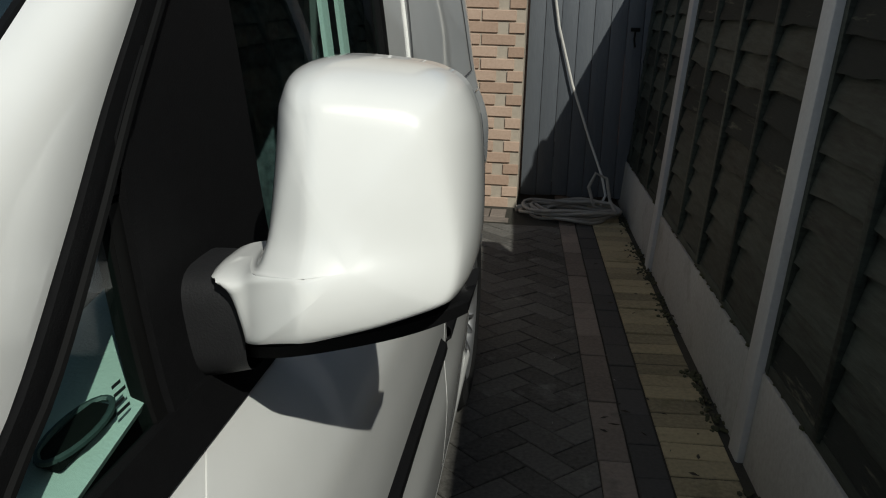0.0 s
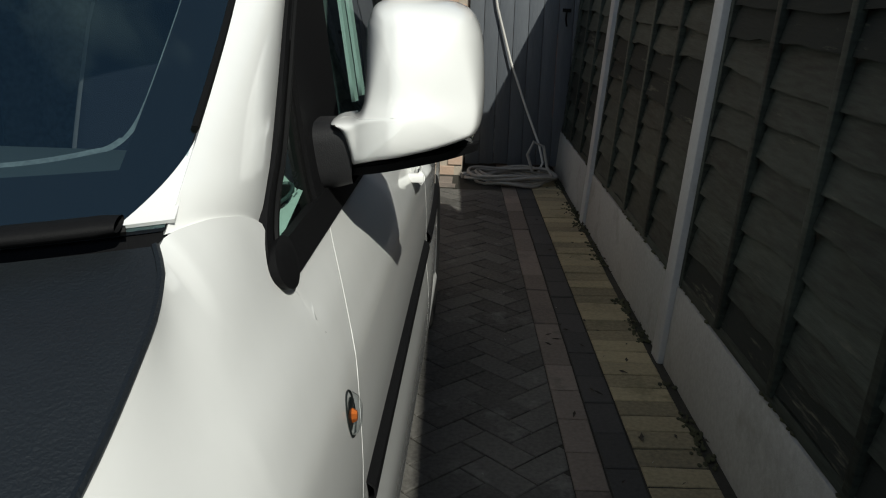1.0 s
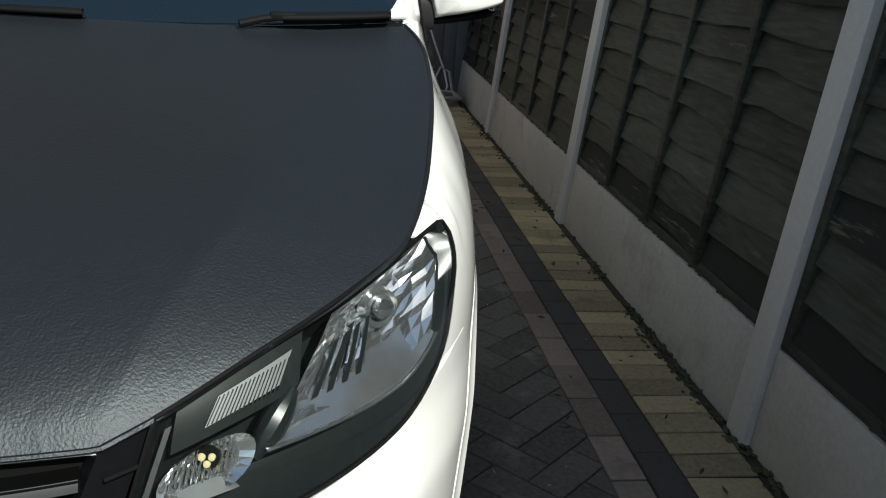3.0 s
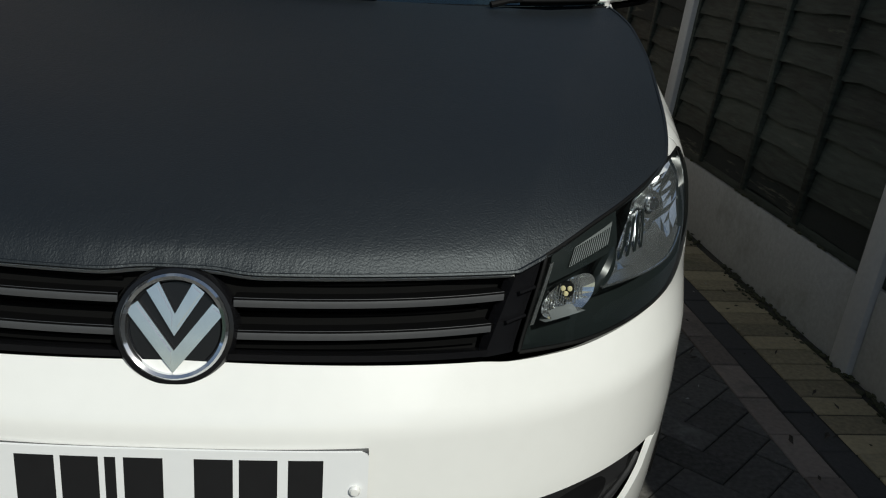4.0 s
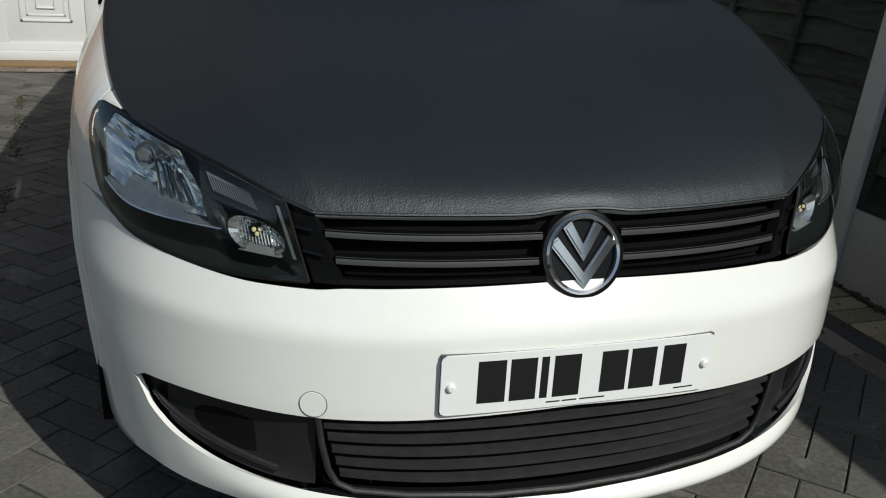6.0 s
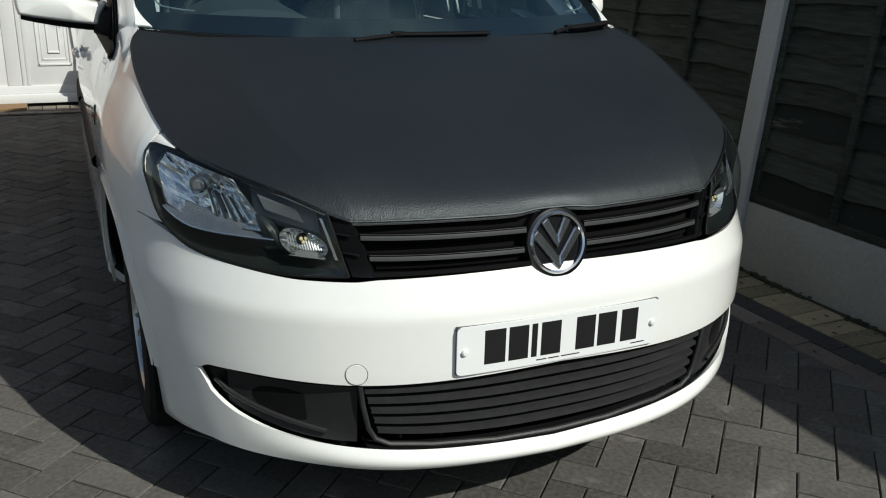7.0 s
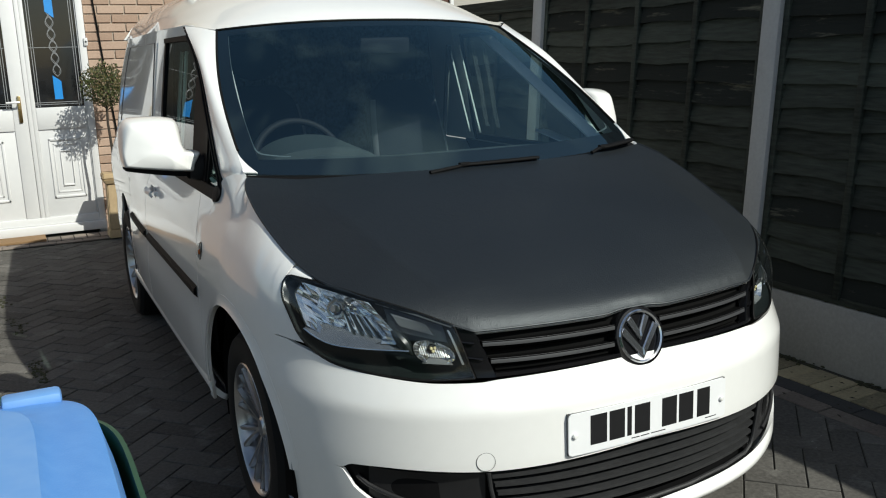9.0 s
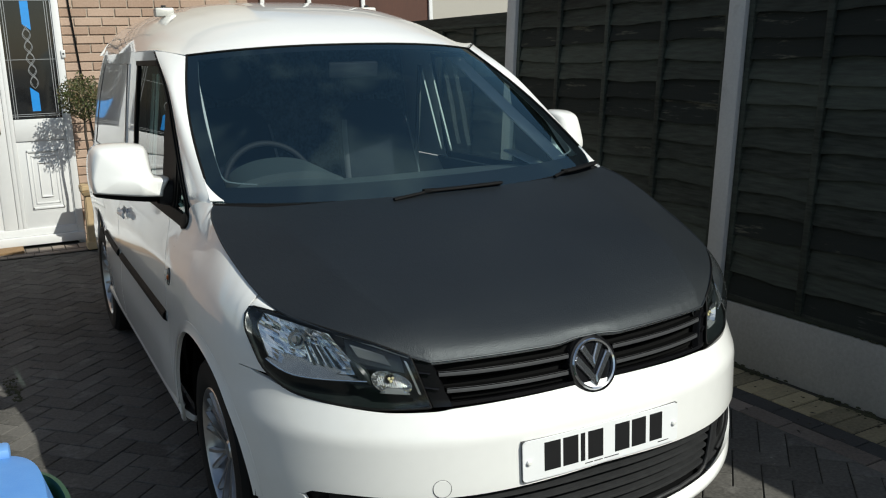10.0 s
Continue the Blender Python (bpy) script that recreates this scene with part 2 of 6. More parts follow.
STONEPOT = material("sandstone_planter", (0.50, 0.38, 0.22), 0.85, dark=(0.36, 0.26, 0.15), big=5, fine=50, bump=0.4)
LEAF = material("bush_leaf", (0.085, 0.105, 0.030), 0.5, dark=(0.035, 0.045, 0.014), big=8, fine=60, vary=0.5)
LEAFBROWN = material("bush_leaf_tip", (0.16, 0.12, 0.05), 0.55, dark=(0.07, 0.06, 0.02), big=8, fine=60, vary=0.5)
BARK = material("bark", (0.05, 0.04, 0.03), 0.9, bump=0.5)
GATE = material("grey_gate_paint", (0.098, 0.108, 0.122), 0.55, dark=(0.066, 0.073, 0.084), big=1.2, fine=26, mix=0.6, bump=0.4, bump_scale=50, vary=0.15, stretch=(3.0, 1.0, 0.4))
ROPE = material("white_cable", (0.62, 0.60, 0.56), 0.6)
HOSE = material("grey_hose", (0.36, 0.34, 0.30), 0.5, dark=(0.24, 0.22, 0.20))
BINBLUE = material("blue_bin_plastic", (0.12, 0.29, 0.62), 0.45, dark=(0.075, 0.23, 0.56), big=7, fine=40, bump=0.12, bump_scale=400, rough_vary=0.15)
BINFADE = material("faded_blue_plastic", (0.18, 0.34, 0.62), 0.5, dark=(0.10, 0.27, 0.59), big=7, fine=30, mix=0.5, rough_vary=0.2)
BINGREEN = material("green_bin_plastic", (0.02, 0.075, 0.04), 0.4, dark=(0.014, 0.05, 0.028))
BROWNWOOD = material("brown_cladding", (0.085, 0.030, 0.016), 0.5, dark=(0.055, 0.02, 0.012), big=1, fine=30, stretch=(4.0, 1.0, 0.4))
RENDERWALL = material("grey_render", (0.42, 0.40, 0.36), 0.9, dark=(0.36, 0.34, 0.30), big=0.6, fine=60, bump=0.3)
ROOFTILE = material("roof_tile", (0.16, 0.10, 0.08), 0.85, dark=(0.10, 0.065, 0.055), big=1, fine=20)


# ---------------------------------------------------------------- mesh helpers
def thing(name, label, category, at=(0, 0, 0), group="", kind=""):
    ob = new(name)
    ob.location = at
    return tagged(ob, label, category, group, kind)


def mesh_of(bm, mat, smooth=True, angle=35):
    me = bpy.data.meshes.new("mesh")
    if smooth:
        for f in bm.faces:
            f.smooth = True
        for e in bm.edges:
            if len(e.link_faces) != 2 or e.calc_face_angle(0) > radians(angle):
                e.smooth = False
    bm.to_mesh(me)
    bm.free()
    for mm in (mat if isinstance(mat, (list, tuple)) else (mat,)):
        me.materials.append(mm)
    return me


def part(name, bm, mat, parent=None, label="", smooth=True, angle=35, thick=0.0, at=None):
    me = bm if isinstance(bm, bpy.types.Mesh) else mesh_of(bm, mat, smooth, angle)
    ob = new(name, me)
    ob.parent = parent
    if at is not None:
        ob.matrix_basis = at if isinstance(at, Matrix) else Matrix.Translation(at)
    if label:
        ob["label"] = label
    if thick:
        md = ob.modifiers.new("thickness", "SOLIDIFY")
        md.thickness, md.offset = thick, -1
    return ob


def grid(fn, nu, nv, axis=(0, 2.4, 0.7), inward=False, closed_u=False):
    """A sheet of nu x nv cells over fn(u, v), its faces turned away from the point axis."""
    bm = bmesh.new()
    rows = [[bm.verts.new(fn(i / nu, j / nv)) for i in range(nu if closed_u else nu + 1)] for j in range(nv + 1)]
    for j in range(nv):
        for i in range(nu):
            k = (i + 1) % nu if closed_u else i + 1
            try:
                bm.faces.new((rows[j][i], rows[j][k], rows[j + 1][k], rows[j + 1][i]))
            except ValueError:
                pass
    bmesh.ops.remove_doubles(bm, verts=bm.verts, dist=1e-5)
    bm.normal_update()
    c = Vector(axis)
    if (sum(f.normal.dot(f.calc_center_median() - c) * f.calc_area() for f in bm.faces) < 0) != inward:
        bmesh.ops.reverse_faces(bm, faces=bm.faces)
    return bm


def join(*bms):
    out = bmesh.new()
    for b in bms:
        me = bpy.data.meshes.new("tmp")
        b.to_mesh(me)
        b.free()
        out.from_mesh(me)
        bpy.data.meshes.remove(me)
    return out


def box(x0, x1, y0, y1, z0, z1, bevel=0.0, seg=2):
    bm = bmesh.new()
    bmesh.ops.create_cube(bm, size=1)
    for v in bm.verts:
        v.co = Vector(((x0 + x1) / 2 + v.co.x * (x1 - x0), (y0 + y1) / 2 + v.co.y * (y1 - y0), (z0 + z1) / 2 + v.co.z * (z1 - z0)))
    if bevel:
        bmesh.ops.bevel(bm, geom=bm.edges[:], offset=bevel, segments=seg, affect="EDGES", profile=0.5)
    return bm


def tube(path, radius, sides=8, caps=True):
    """A round bar along a row of points; radius may be a list."""
    bm = bmesh.new()
    pts = [Vector(p) for p in path]
    rings = []
    side = None
    for i, p in enumerate(pts):
        d = (pts[min(i + 1, len(pts) - 1)] - pts[max(i - 1, 0)]).normalized()
        ref = Vector((0, 0, 1)) if abs(d.z) < 0.9 else Vector((1, 0, 0))
        a = d.cross(ref if side is None else side.cross(d)).normalized() if side is None else (side - d * side.dot(d)).normalized()
        side = a
        b = d.cross(a)
        r = radius[i] if isinstance(radius, (list, tuple)) else radius
        rings.append([bm.verts.new(p + r * (math.cos(k * 2 * math.pi / sides) * a + math.sin(k * 2 * math.pi / sides) * b)) for k in range(sides)])
    for r0, r1 in zip(rings, rings[1:]):
        for k in range(sides):
            bm.faces.new((r0[k], r0[(k + 1) % sides], r1[(k + 1) % sides], r1[k]))
    if caps:
        bm.faces.new(rings[0][::-1])
        bm.faces.new(rings[-1])
    bmesh.ops.recalc_face_normals(bm, faces=bm.faces)
    return bm


def lathe(profile, steps=48, axis="x"):
    """A body turned about an axis; profile: (radius, distance along the axis)."""
    bm = bmesh.new()
    rings = []
    for r, d in profile:
        ring = []
        for k in range(steps):
            c, s = math.cos(2 * math.pi * k / steps) * r, math.sin(2 * math.pi * k / steps) * r
            ring.append(bm.verts.new({"x": (d, c, s), "y": (c, d, s), "z": (c, s, d)}[axis]))
        rings.append(ring)
    for a, b in zip(rings, rings[1:]):
        for k in range(steps):
            bm.faces.new((a[k], a[(k + 1) % steps], b[(k + 1) % steps], b[k]))
    bmesh.ops.remove_doubles(bm, verts=bm.verts, dist=1e-5)
    bmesh.ops.recalc_face_normals(bm, faces=bm.faces)
    return bm


def prism(poly, y0, y1, bevel=0.0):
    """A flat outline of (x, z) points given thickness from y0 to y1."""
    bm = bmesh.new()
    a = [bm.verts.new((x, y0, z)) for x, z in poly]
    b = [bm.verts.new((x, y1, z)) for x, z in poly]
    bm.faces.new(a)
    bm.faces.new(b[::-1])
    n = len(poly)
    for i in range(n):
        bm.faces.new((a[i], b[i], b[(i + 1) % n], a[(i + 1) % n]))
    bmesh.ops.recalc_face_normals(bm, faces=bm.faces)
    if bevel:
        bmesh.ops.bevel(bm, geom=[e for e in bm.edges if abs(e.verts[0].co.y - e.verts[1].co.y) < 1e-6], offset=bevel, segments=2, affect="EDGES")
    return bm


def ease(x, pts):
    """A smooth curve through (x, value) pairs."""
    xs = [p[0] for p in pts]
    if x <= xs[0]:
        return pts[0][1]
    if x >= xs[-1]:
        return pts[-1][1]
    i = max(k for k in range(len(xs) - 1) if xs[k] <= x)
    slope = [(pts[k + 1][1] - pts[k][1]) / (xs[k + 1] - xs[k]) for k in range(len(xs) - 1)]

    def tangent(k):
        if k == 0 or k == len(xs) - 1:
            return slope[0 if k == 0 else -1]
        a, b = slope[k - 1], slope[k]
        return 0 if a * b <= 0 else 2 * a * b / (a + b)

    h = xs[i + 1] - xs[i]
    s = (x - xs[i]) / h
    return (pts[i][1] * (1 + 2 * s) * (1 - s) ** 2 + pts[i + 1][1] * s * s * (3 - 2 * s) + h * (tangent(i) * s * (1 - s) ** 2 - tangent(i + 1) * s * s * (1 - s)))


def line(x, pts):
    return float(np.interp(x, [p[0] for p in pts], [p[1] for p in pts]))


def curve3(v, pts):
    """A smooth curve in space through (v, x, y, z) rows."""
    return Vector([ease(v, [(p[0], p[k]) for p in pts]) for k in (1, 2, 3)])


def bezier(a, b, c, t):
    return a * (1 - t) ** 2 + b * 2 * t * (1 - t) + c * t * t
# ---------------------------------------------------------------- the van: one skin, from which every panel is cut
WIDTH = [(0.15, 0.852), (0.30, 0.881), (0.50, 0.895), (0.72, 0.898), (0.86, 0.889), (0.94, 0.866), (1.01, 0.832), (1.07, 0.814), (1.30, 0.783), (1.62, 0.735)]
NOSE = [(0.15, 0.03), (0.19, 0.004), (0.24, -0.002), (0.47, -0.006), (0.595, -0.002), (0.612, 0.002), (0.69, 0.043), (0.80, 0.066), (0.90, 0.135), (1.0, 0.45), (1.10, 0.86)]
POWER = [(0.15, 2.7), (0.88, 2.7), (1.10, 4.0)]
DEPTH = [(0.15, 0.92), (0.88, 0.92), (1.10, 0.50)]
ARCH_R = 0.385
ARCHES = [(0.855, 0.345), (3.50, 0.345)]
REAR = 4.33
SLIDE_END = 3.06


def rear_taper(y, z=0.0):
    """The share of the full width that is left towards the tail."""
    k = min(1.0, max(0.0, (y - 2.5) / 1.7))
    m = min(1.0, max(0.0, (z - 0.70) / 0.9))
    low = 0.060 - 0.045 * min(1.0, max(0.0, (z - 0.60) / 0.45))
    corner = 0.045 * max(0.0, (y - 4.05) / 0.28) ** 2
    return 1 - (low + 0.030 * m * m + 0.035 * m ** 6) * k * k * (3 - 2 * k) - corner


def skin(z):
    return ease(z, WIDTH), line(z, NOSE) if z < 0.69 else ease(z, NOSE), ease(z, POWER), ease(z, DEPTH)


def skin_y(x, z):
    w, f, n, d = skin(z)
    return f + d * (1 - max(0.0, 1 - min(1.0, abs(x) / w) ** n) ** (1 / n))


def skin_x(y, z):
    w, f, n, d = skin(z)
    b = 1 - (y - f) / d
    k, m = min(1.0, max(0.0, (y - 1.08) / 0.4)), min(1.0, max(0.0, (0.67 - z) / 0.16))
    w += 0.013 * k * k * (3 - 2 * k) * m * m * (3 - 2 * m)
    return w * rear_taper(y, z) if b <= 0 else w * max(0.0, 1 - min(1.0, b) ** n) ** (1 / n)


def front(x, z, out=0.0):
    """A point of the nose at (x, z), moved out along the skin's normal."""
    p = Vector((x, skin_y(x, z), z))
    if out:
        a = Vector((x + 0.004, skin_y(x + 0.004, z), z)) - Vector((x - 0.004, skin_y(x - 0.004, z), z))
        b = Vector((x, skin_y(x, z + 0.004), z + 0.004)) - Vector((x, skin_y(x, z - 0.004), z - 0.004))
        n = a.cross(b).normalized()
        p += n * (out if n.y < 0 else -out)
    return p


def flank(side, y, z, out=0.0):
    """A point of the side at (y, z); side is 1 or -1."""
    return Vector((side * (skin_x(y, z) + out), y, z))


van = thing("van", "white panel van with a black vinyl bonnet cover, parked", "van")
van.scale = (0.994, 1.017, 1.0)
SIDES = (1, -1)


# front bumper: a white upper shell and lip with a black insert between
def arch_front(z):
    c = ARCHES[0]
    return c[0] - math.sqrt(max(0.0, ARCH_R ** 2 - (z - c[1]) ** 2)) if z > c[1] else c[0] - ARCH_R + 0.02 * (c[1] - z)


def around(u, z):
    """The point at the share u of the way from the middle of the nose to the front wheel arch."""
    w, f, n, d = skin(z)
    b = max(0.0, 1 - (arch_front(z) - f) / d)
    end = math.acos(min(1.0, b ** (n / 2)))
    th = abs(u) * end
    return Vector(((1 if u >= 0 else -1) * w * math.sin(th) ** (2 / n), f + d * (1 - math.cos(th) ** (2 / n)), z))


BUMPER_TOP = [(0, 0.683), (0.415, 0.676), (0.468, 0.672), (0.56, 0.673), (0.66, 0.683), (0.745, 0.699), (0.785, 0.732), (0.80, 0.7395), (0.84, 0.740), (0.90, 0.69)]
SLOT_TOP = [(0, 0.462), (0.44, 0.452), (0.66, 0.458), (0.74, 0.452), (0.762, 0.437), (0.78, 0.436), (0.9, 0.436)]
SLOT_LOW = [(0, 0.272), (0.40, 0.292), (0.62, 0.320), (0.70, 0.346), (0.745, 0.385), (0.762, 0.433), (0.78, 0.436), (0.9, 0.436)]
LIP_LOW = [(0, 0.224), (0.41, 0.238), (0.62, 0.250), (0.74, 0.246), (0.9, 0.21)]


WING_LOW = [(0.43, 0.7405), (0.52, 0.743), (0.665, 0.701)]


def reach(u):
    return abs(around(u, 0.45).x)


def bumper_top(u):
    p = around(u, 0.70)
    z = ease(abs(p.x), BUMPER_TOP)
    return z if p.y < 0.40 else min(z, line(p.y, WING_LOW) - 0.0012) if p.y > 0.46 else line(p.y, WING_LOW) - 0.0012


bumper = part("front_bumper", grid(lambda u, v: around(2 * u - 1, ease(reach(2 * u - 1), SLOT_TOP) * (1 - v) + v * bumper_top(2 * u - 1)), 160, 22), PAINT, van, "white front bumper", thick=0.012, angle=50)


def lip_shape(u, v):
    s = 2 * u - 1
    lo, hi = ease(reach(s), LIP_LOW), ease(reach(s), SLOT_LOW)
    p = around(s, lo + (hi - lo) * max(0.0, (v - 0.2) / 0.8))
    swell = 0.018 * math.sin(math.pi * min(1, max(0, (v - 0.2) / 0.8))) * max(0, 1 - (reach(s) / 0.72) ** 4)
    if v < 0.2:
        p = around(s, lo) + Vector((0, (0.2 - v) * 0.6, -(0.2 - v) * 0.03))
    return p + Vector((0, -swell, 0))


part("bumper_lip", grid(lip_shape, 160, 12), PAINT, bumper, "white lower lip", thick=0.010)
insert = part("bumper_insert", grid(lambda u, v: around((2 * u - 1) * 0.87, ease(reach((2 * u - 1) * 0.87), SLOT_LOW) - 0.030 + v * (ease(reach((2 * u - 1) * 0.87), SLOT_TOP) - ease(reach((2 * u - 1) * 0.87), SLOT_LOW) + 0.042)) + Vector((0, 0.030 if abs(2 * u - 1) > 0.53 else 0.085, 0)), 140, 8), TRIM, bumper, "matt black lower insert", thick=0.006)
for s in SIDES:
    # the moulded blank beside the lower grille
    part("fog_lamp_blank", grid(lambda u, v: front(s * (0.464 + 0.251 * u), (0.304 + 0.058 * u ** 2) * (1 - v) + v * (0.440 + 0.004 * u), -0.016 - 0.012 * math.sin(math.pi * u) * math.sin(math.pi * v) ** 0.5), 16, 8), BLANK, bumper, "black fog lamp blank", thick=0.004)
    part("blank_rib", tube([front(s * (0.735 - 0.21 * t), 0.415 - 0.085 * t ** 0.6, -0.012) for t in np.linspace(0, 1, 12)], 0.006), BLANK, bumper)
for k in range(5):
    z0 = 0.312 + 0.029 * k
    w = 0.418 + 0.007 * k

    def slat_shape(u, v, z0=z0, w=w):
        x = (2 * u - 1) * w
        z = z0 + 0.022 * (abs(x) / 0.45) ** 2 * (4 - k) / 4
        ring = [(-0.002, 0.0), (-0.002, 0.009), (0.040, 0.016), (0.040, 0.010), (-0.002, 0.0)]
        a, b = ring[round(v * 4)]
        return Vector((x, skin_y(x, z) + 0.010 + a, z + b))

    part("lower_grille_slat", grid(slat_shape, 60, 4, axis=(0, 0.02, z0 + 0.006)), DARKGREY, bumper, angle=30)
for k in range(9):
    x = -0.36 + 0.09 * k
    part("grille_rib", box(x - 0.003, x + 0.003, skin_y(x, 0.37) + 0.034, skin_y(x, 0.37) + 0.065, 0.300, 0.446), DARKGREY, bumper)
part("grille_floor", grid(lambda u, v: front((2 * u - 1) * 0.44, ease(abs(2 * u - 1) * 0.44, SLOT_LOW) + 0.004 + 0.004 * v, -0.001) + Vector((0, 0.10 * v, 0)), 60, 3, axis=(0, 0.1, 0.1)), TRIM, bumper, thick=0.004)
for s in SIDES:
    part("grille_frame", tube([front(s * x, z, -0.006) for x, z in ((0.458, 0.447), (0.452, 0.40), (0.440, 0.345), (0.425, 0.318), (0.395, 0.304), (0.30, 0.296), (0.15, 0.286), (0.0, 0.282))], 0.006), DARKGREY, bumper)

cap = part("tow_eye_cap", lathe([(0.0, -0.0012), (0.0225, -0.0010), (0.0232, 0.0005), (0.0235, 0.004)], 32, "y"), PAINT, bumper, "round white tow eye cover", at=Matrix.Translation(front(-0.465, 0.478, 0.0)) @ pose(0, 0, 0, -2, 0, -21))
part("cap_gap", lathe([(0.0236, -0.0004), (0.0246, -0.0004), (0.0246, 0.003)], 32, "y"), SLATGREY, cap)

# number plate, bent to the bumper
def on_plate(x0, x1, z0, z1, proud, nu, nv, thick):
    def fn(u, v):
        x, z = x0 + (x1 - x0) * u, z0 + (z1 - z0) * v
        return Vector((x, skin_y(x * 0.8, 0.54) - proud + 0.02 * (z - 0.5225), z))
    return grid(fn, nu, nv)


def plate_sheet(u, v):
    z = -0.0555 + 0.111 * v
    r = 0.010
    inset = r - math.sqrt(max(0.0, r * r - max(0.0, abs(z) - 0.0455) ** 2)) if abs(z) > 0.0455 else 0.0
    x = (2 * u - 1) * (0.26 - inset)
    return Vector((x, skin_y(x * 0.8, 0.54) - 0.0055 + 0.02 * z, 0.5225 + z))


plate = part("number_plate", grid(plate_sheet, 40, 32), PLATE, van, "white front number plate with dark bars", thick=0.004)
part("plate_surround", on_plate(-0.2595, 0.2595, 0.4675, 0.5775, 0.0024, 40, 4, 0), SLATGREY, plate, "", thick=0.008)
for c, w in ((-0.171, 0.050), (-0.114, 0.048), (-0.075, 0.014), (-0.033, 0.050), (0.057, 0.050), (0.115, 0.050), (0.177, 0.046)):
    part("plate_bar", on_plate(c - w / 2, c + w / 2, 0.4865, 0.5655, 0.0062, 4, 2, 0), PLATEINK, plate, "", thick=0.0006)
for c, w in ((-0.055, 0.026), (-0.024, 0.028), (0.02, 0.048), (0.205, 0.040)):
    part("maker_bar", on_plate(c - w / 2, c + w / 2, 0.4760, 0.4785, 0.0060, 3, 1, 0), PLATEINK, plate, "", thick=0.0004)
for s in SIDES:
    part("plate_screw", lathe([(0.0, -0.009), (0.005, -0.0085), (0.0075, -0.006), (0.0075, 0.0)], 16, "y"), PAINT, plate, "white screw cap", at=(s * 0.243, skin_y(0.194, 0.54) - 0.004, 0.5205))


# bonnet: outline from the front corner along the lamp and the wing to the screen
EDGE = [(0.0, 0.457, 0.120, 0.797), (0.07, 0.504, 0.151, 0.813), (0.20, 0.590, 0.222, 0.847), (0.33, 0.680, 0.314, 0.875), (0.46, 0.750, 0.43, 0.902), (0.62, 0.786, 0.60, 0.957), (0.80, 0.801, 0.80, 1.030), (0.90, 0.797, 0.90, 1.067), (0.965, 0.784, 0.965, 1.088), (1.0, 0.767, 1.00, 1.101)]
SPINE = [(0.0, 0, 0.064, 0.797), (0.07, 0, 0.092, 0.825), (0.20, 0, 0.18, 0.872), (0.33, 0, 0.28, 0.913), (0.46, 0, 0.40, 0.955), (0.62, 0, 0.55, 1.000), (0.80, 0, 0.72, 1.047), (0.90, 0, 0.80, 1.068), (1.0, 0, 0.885, 1.088)]
RIDGE = [(0.0, 0.97), (0.1, 0.88), (0.33, 0.76), (0.6, 0.73), (1.0, 0.80)]


def bonnet_at(u, v, lift=0.0):
    s = abs(u)
    e, c, r = curve3(v, EDGE), curve3(v, SPINE), ease(v, RIDGE)
    crown = 0.001 + 0.010 * v * (1 - v) * 2
    top = c.z - crown * (min(s, r) / r) ** 2
    if s > r:
        k = (s - r) / (1 - r)
        top = top + (e.z - top) * (0.90 * k + 0.10 * k * k)
    x, y = e.x * u, c.y + (e.y - c.y) * s ** 2.0
    hump = math.exp(-(x / 0.075) ** 4) * math.exp(-(v / 0.05) ** 2)
    return Vector((x, y + 0.008 * hump, top + 0.005 * hump + lift))


bonnet = part("bonnet", grid(lambda u, v: bonnet_at(1.96 * u - 0.98, 0.01 + 0.955 * v, -0.011), 48, 40, axis=(0, 0.5, 0.2)), PAINT, van, "white bonnet under a fitted cover", thick=0.010)


def cover_at(u, v):
    p = bonnet_at(2 * u - 1, v)
    front_pull = math.exp(-(v / 0.10) ** 2)
    p.z += 0.0022 * noise.noise(Vector((p.x * 3, p.y * 4, 1))) + 0.0009 * front_pull * noise.noise(Vector((p.x * 45, p.y * 9, 4)))
    return p


cover = part("bonnet_cover", grid(cover_at, 160, 120, axis=(0, 0.5, 0.2)), VINYL, bonnet, "black leather-grain vinyl bonnet cover", angle=60, thick=0.004)
part("cover_hem", tube([bonnet_at(2 * t - 1, 0.0, -0.001) for t in np.linspace(0, 1, 81)], 0.003, 6), VINYL, bonnet)
for s in SIDES:
    part("cover_hem", tube([bonnet_at(s, t, -0.001) for t in np.linspace(0, 1, 61)], 0.0035, 6), VINYL, bonnet)

# grille


def grille_back(u, v):
    x = (2 * u - 1) * (0.425 + 0.045 * v)
    return front(x, 0.672 + v * 0.135, -0.032)


grille = part("grille", grid(grille_back, 60, 6), SHADOWBLACK, van, "black slatted radiator grille", thick=0.006)


def bar(z0, h, proud, x0, x1, mat, name, label="", rise=0.006):
    def shape(u, v):
        x = x0 + (x1 - x0) * u
        z = z0 + rise * (x / 0.44) ** 2
        a, b = ((0.0, -0.5), (0.004, 0.42), (-0.030, 0.5), (-0.030, -0.5), (0.0, -0.5))[round(v * 4)]
        return front(x, z + b * h, proud + a)
    part(name, grid(shape, 40, 4, axis=(0.5 * (x0 + x1), 0.06, z0)), mat, grille, label, angle=25)


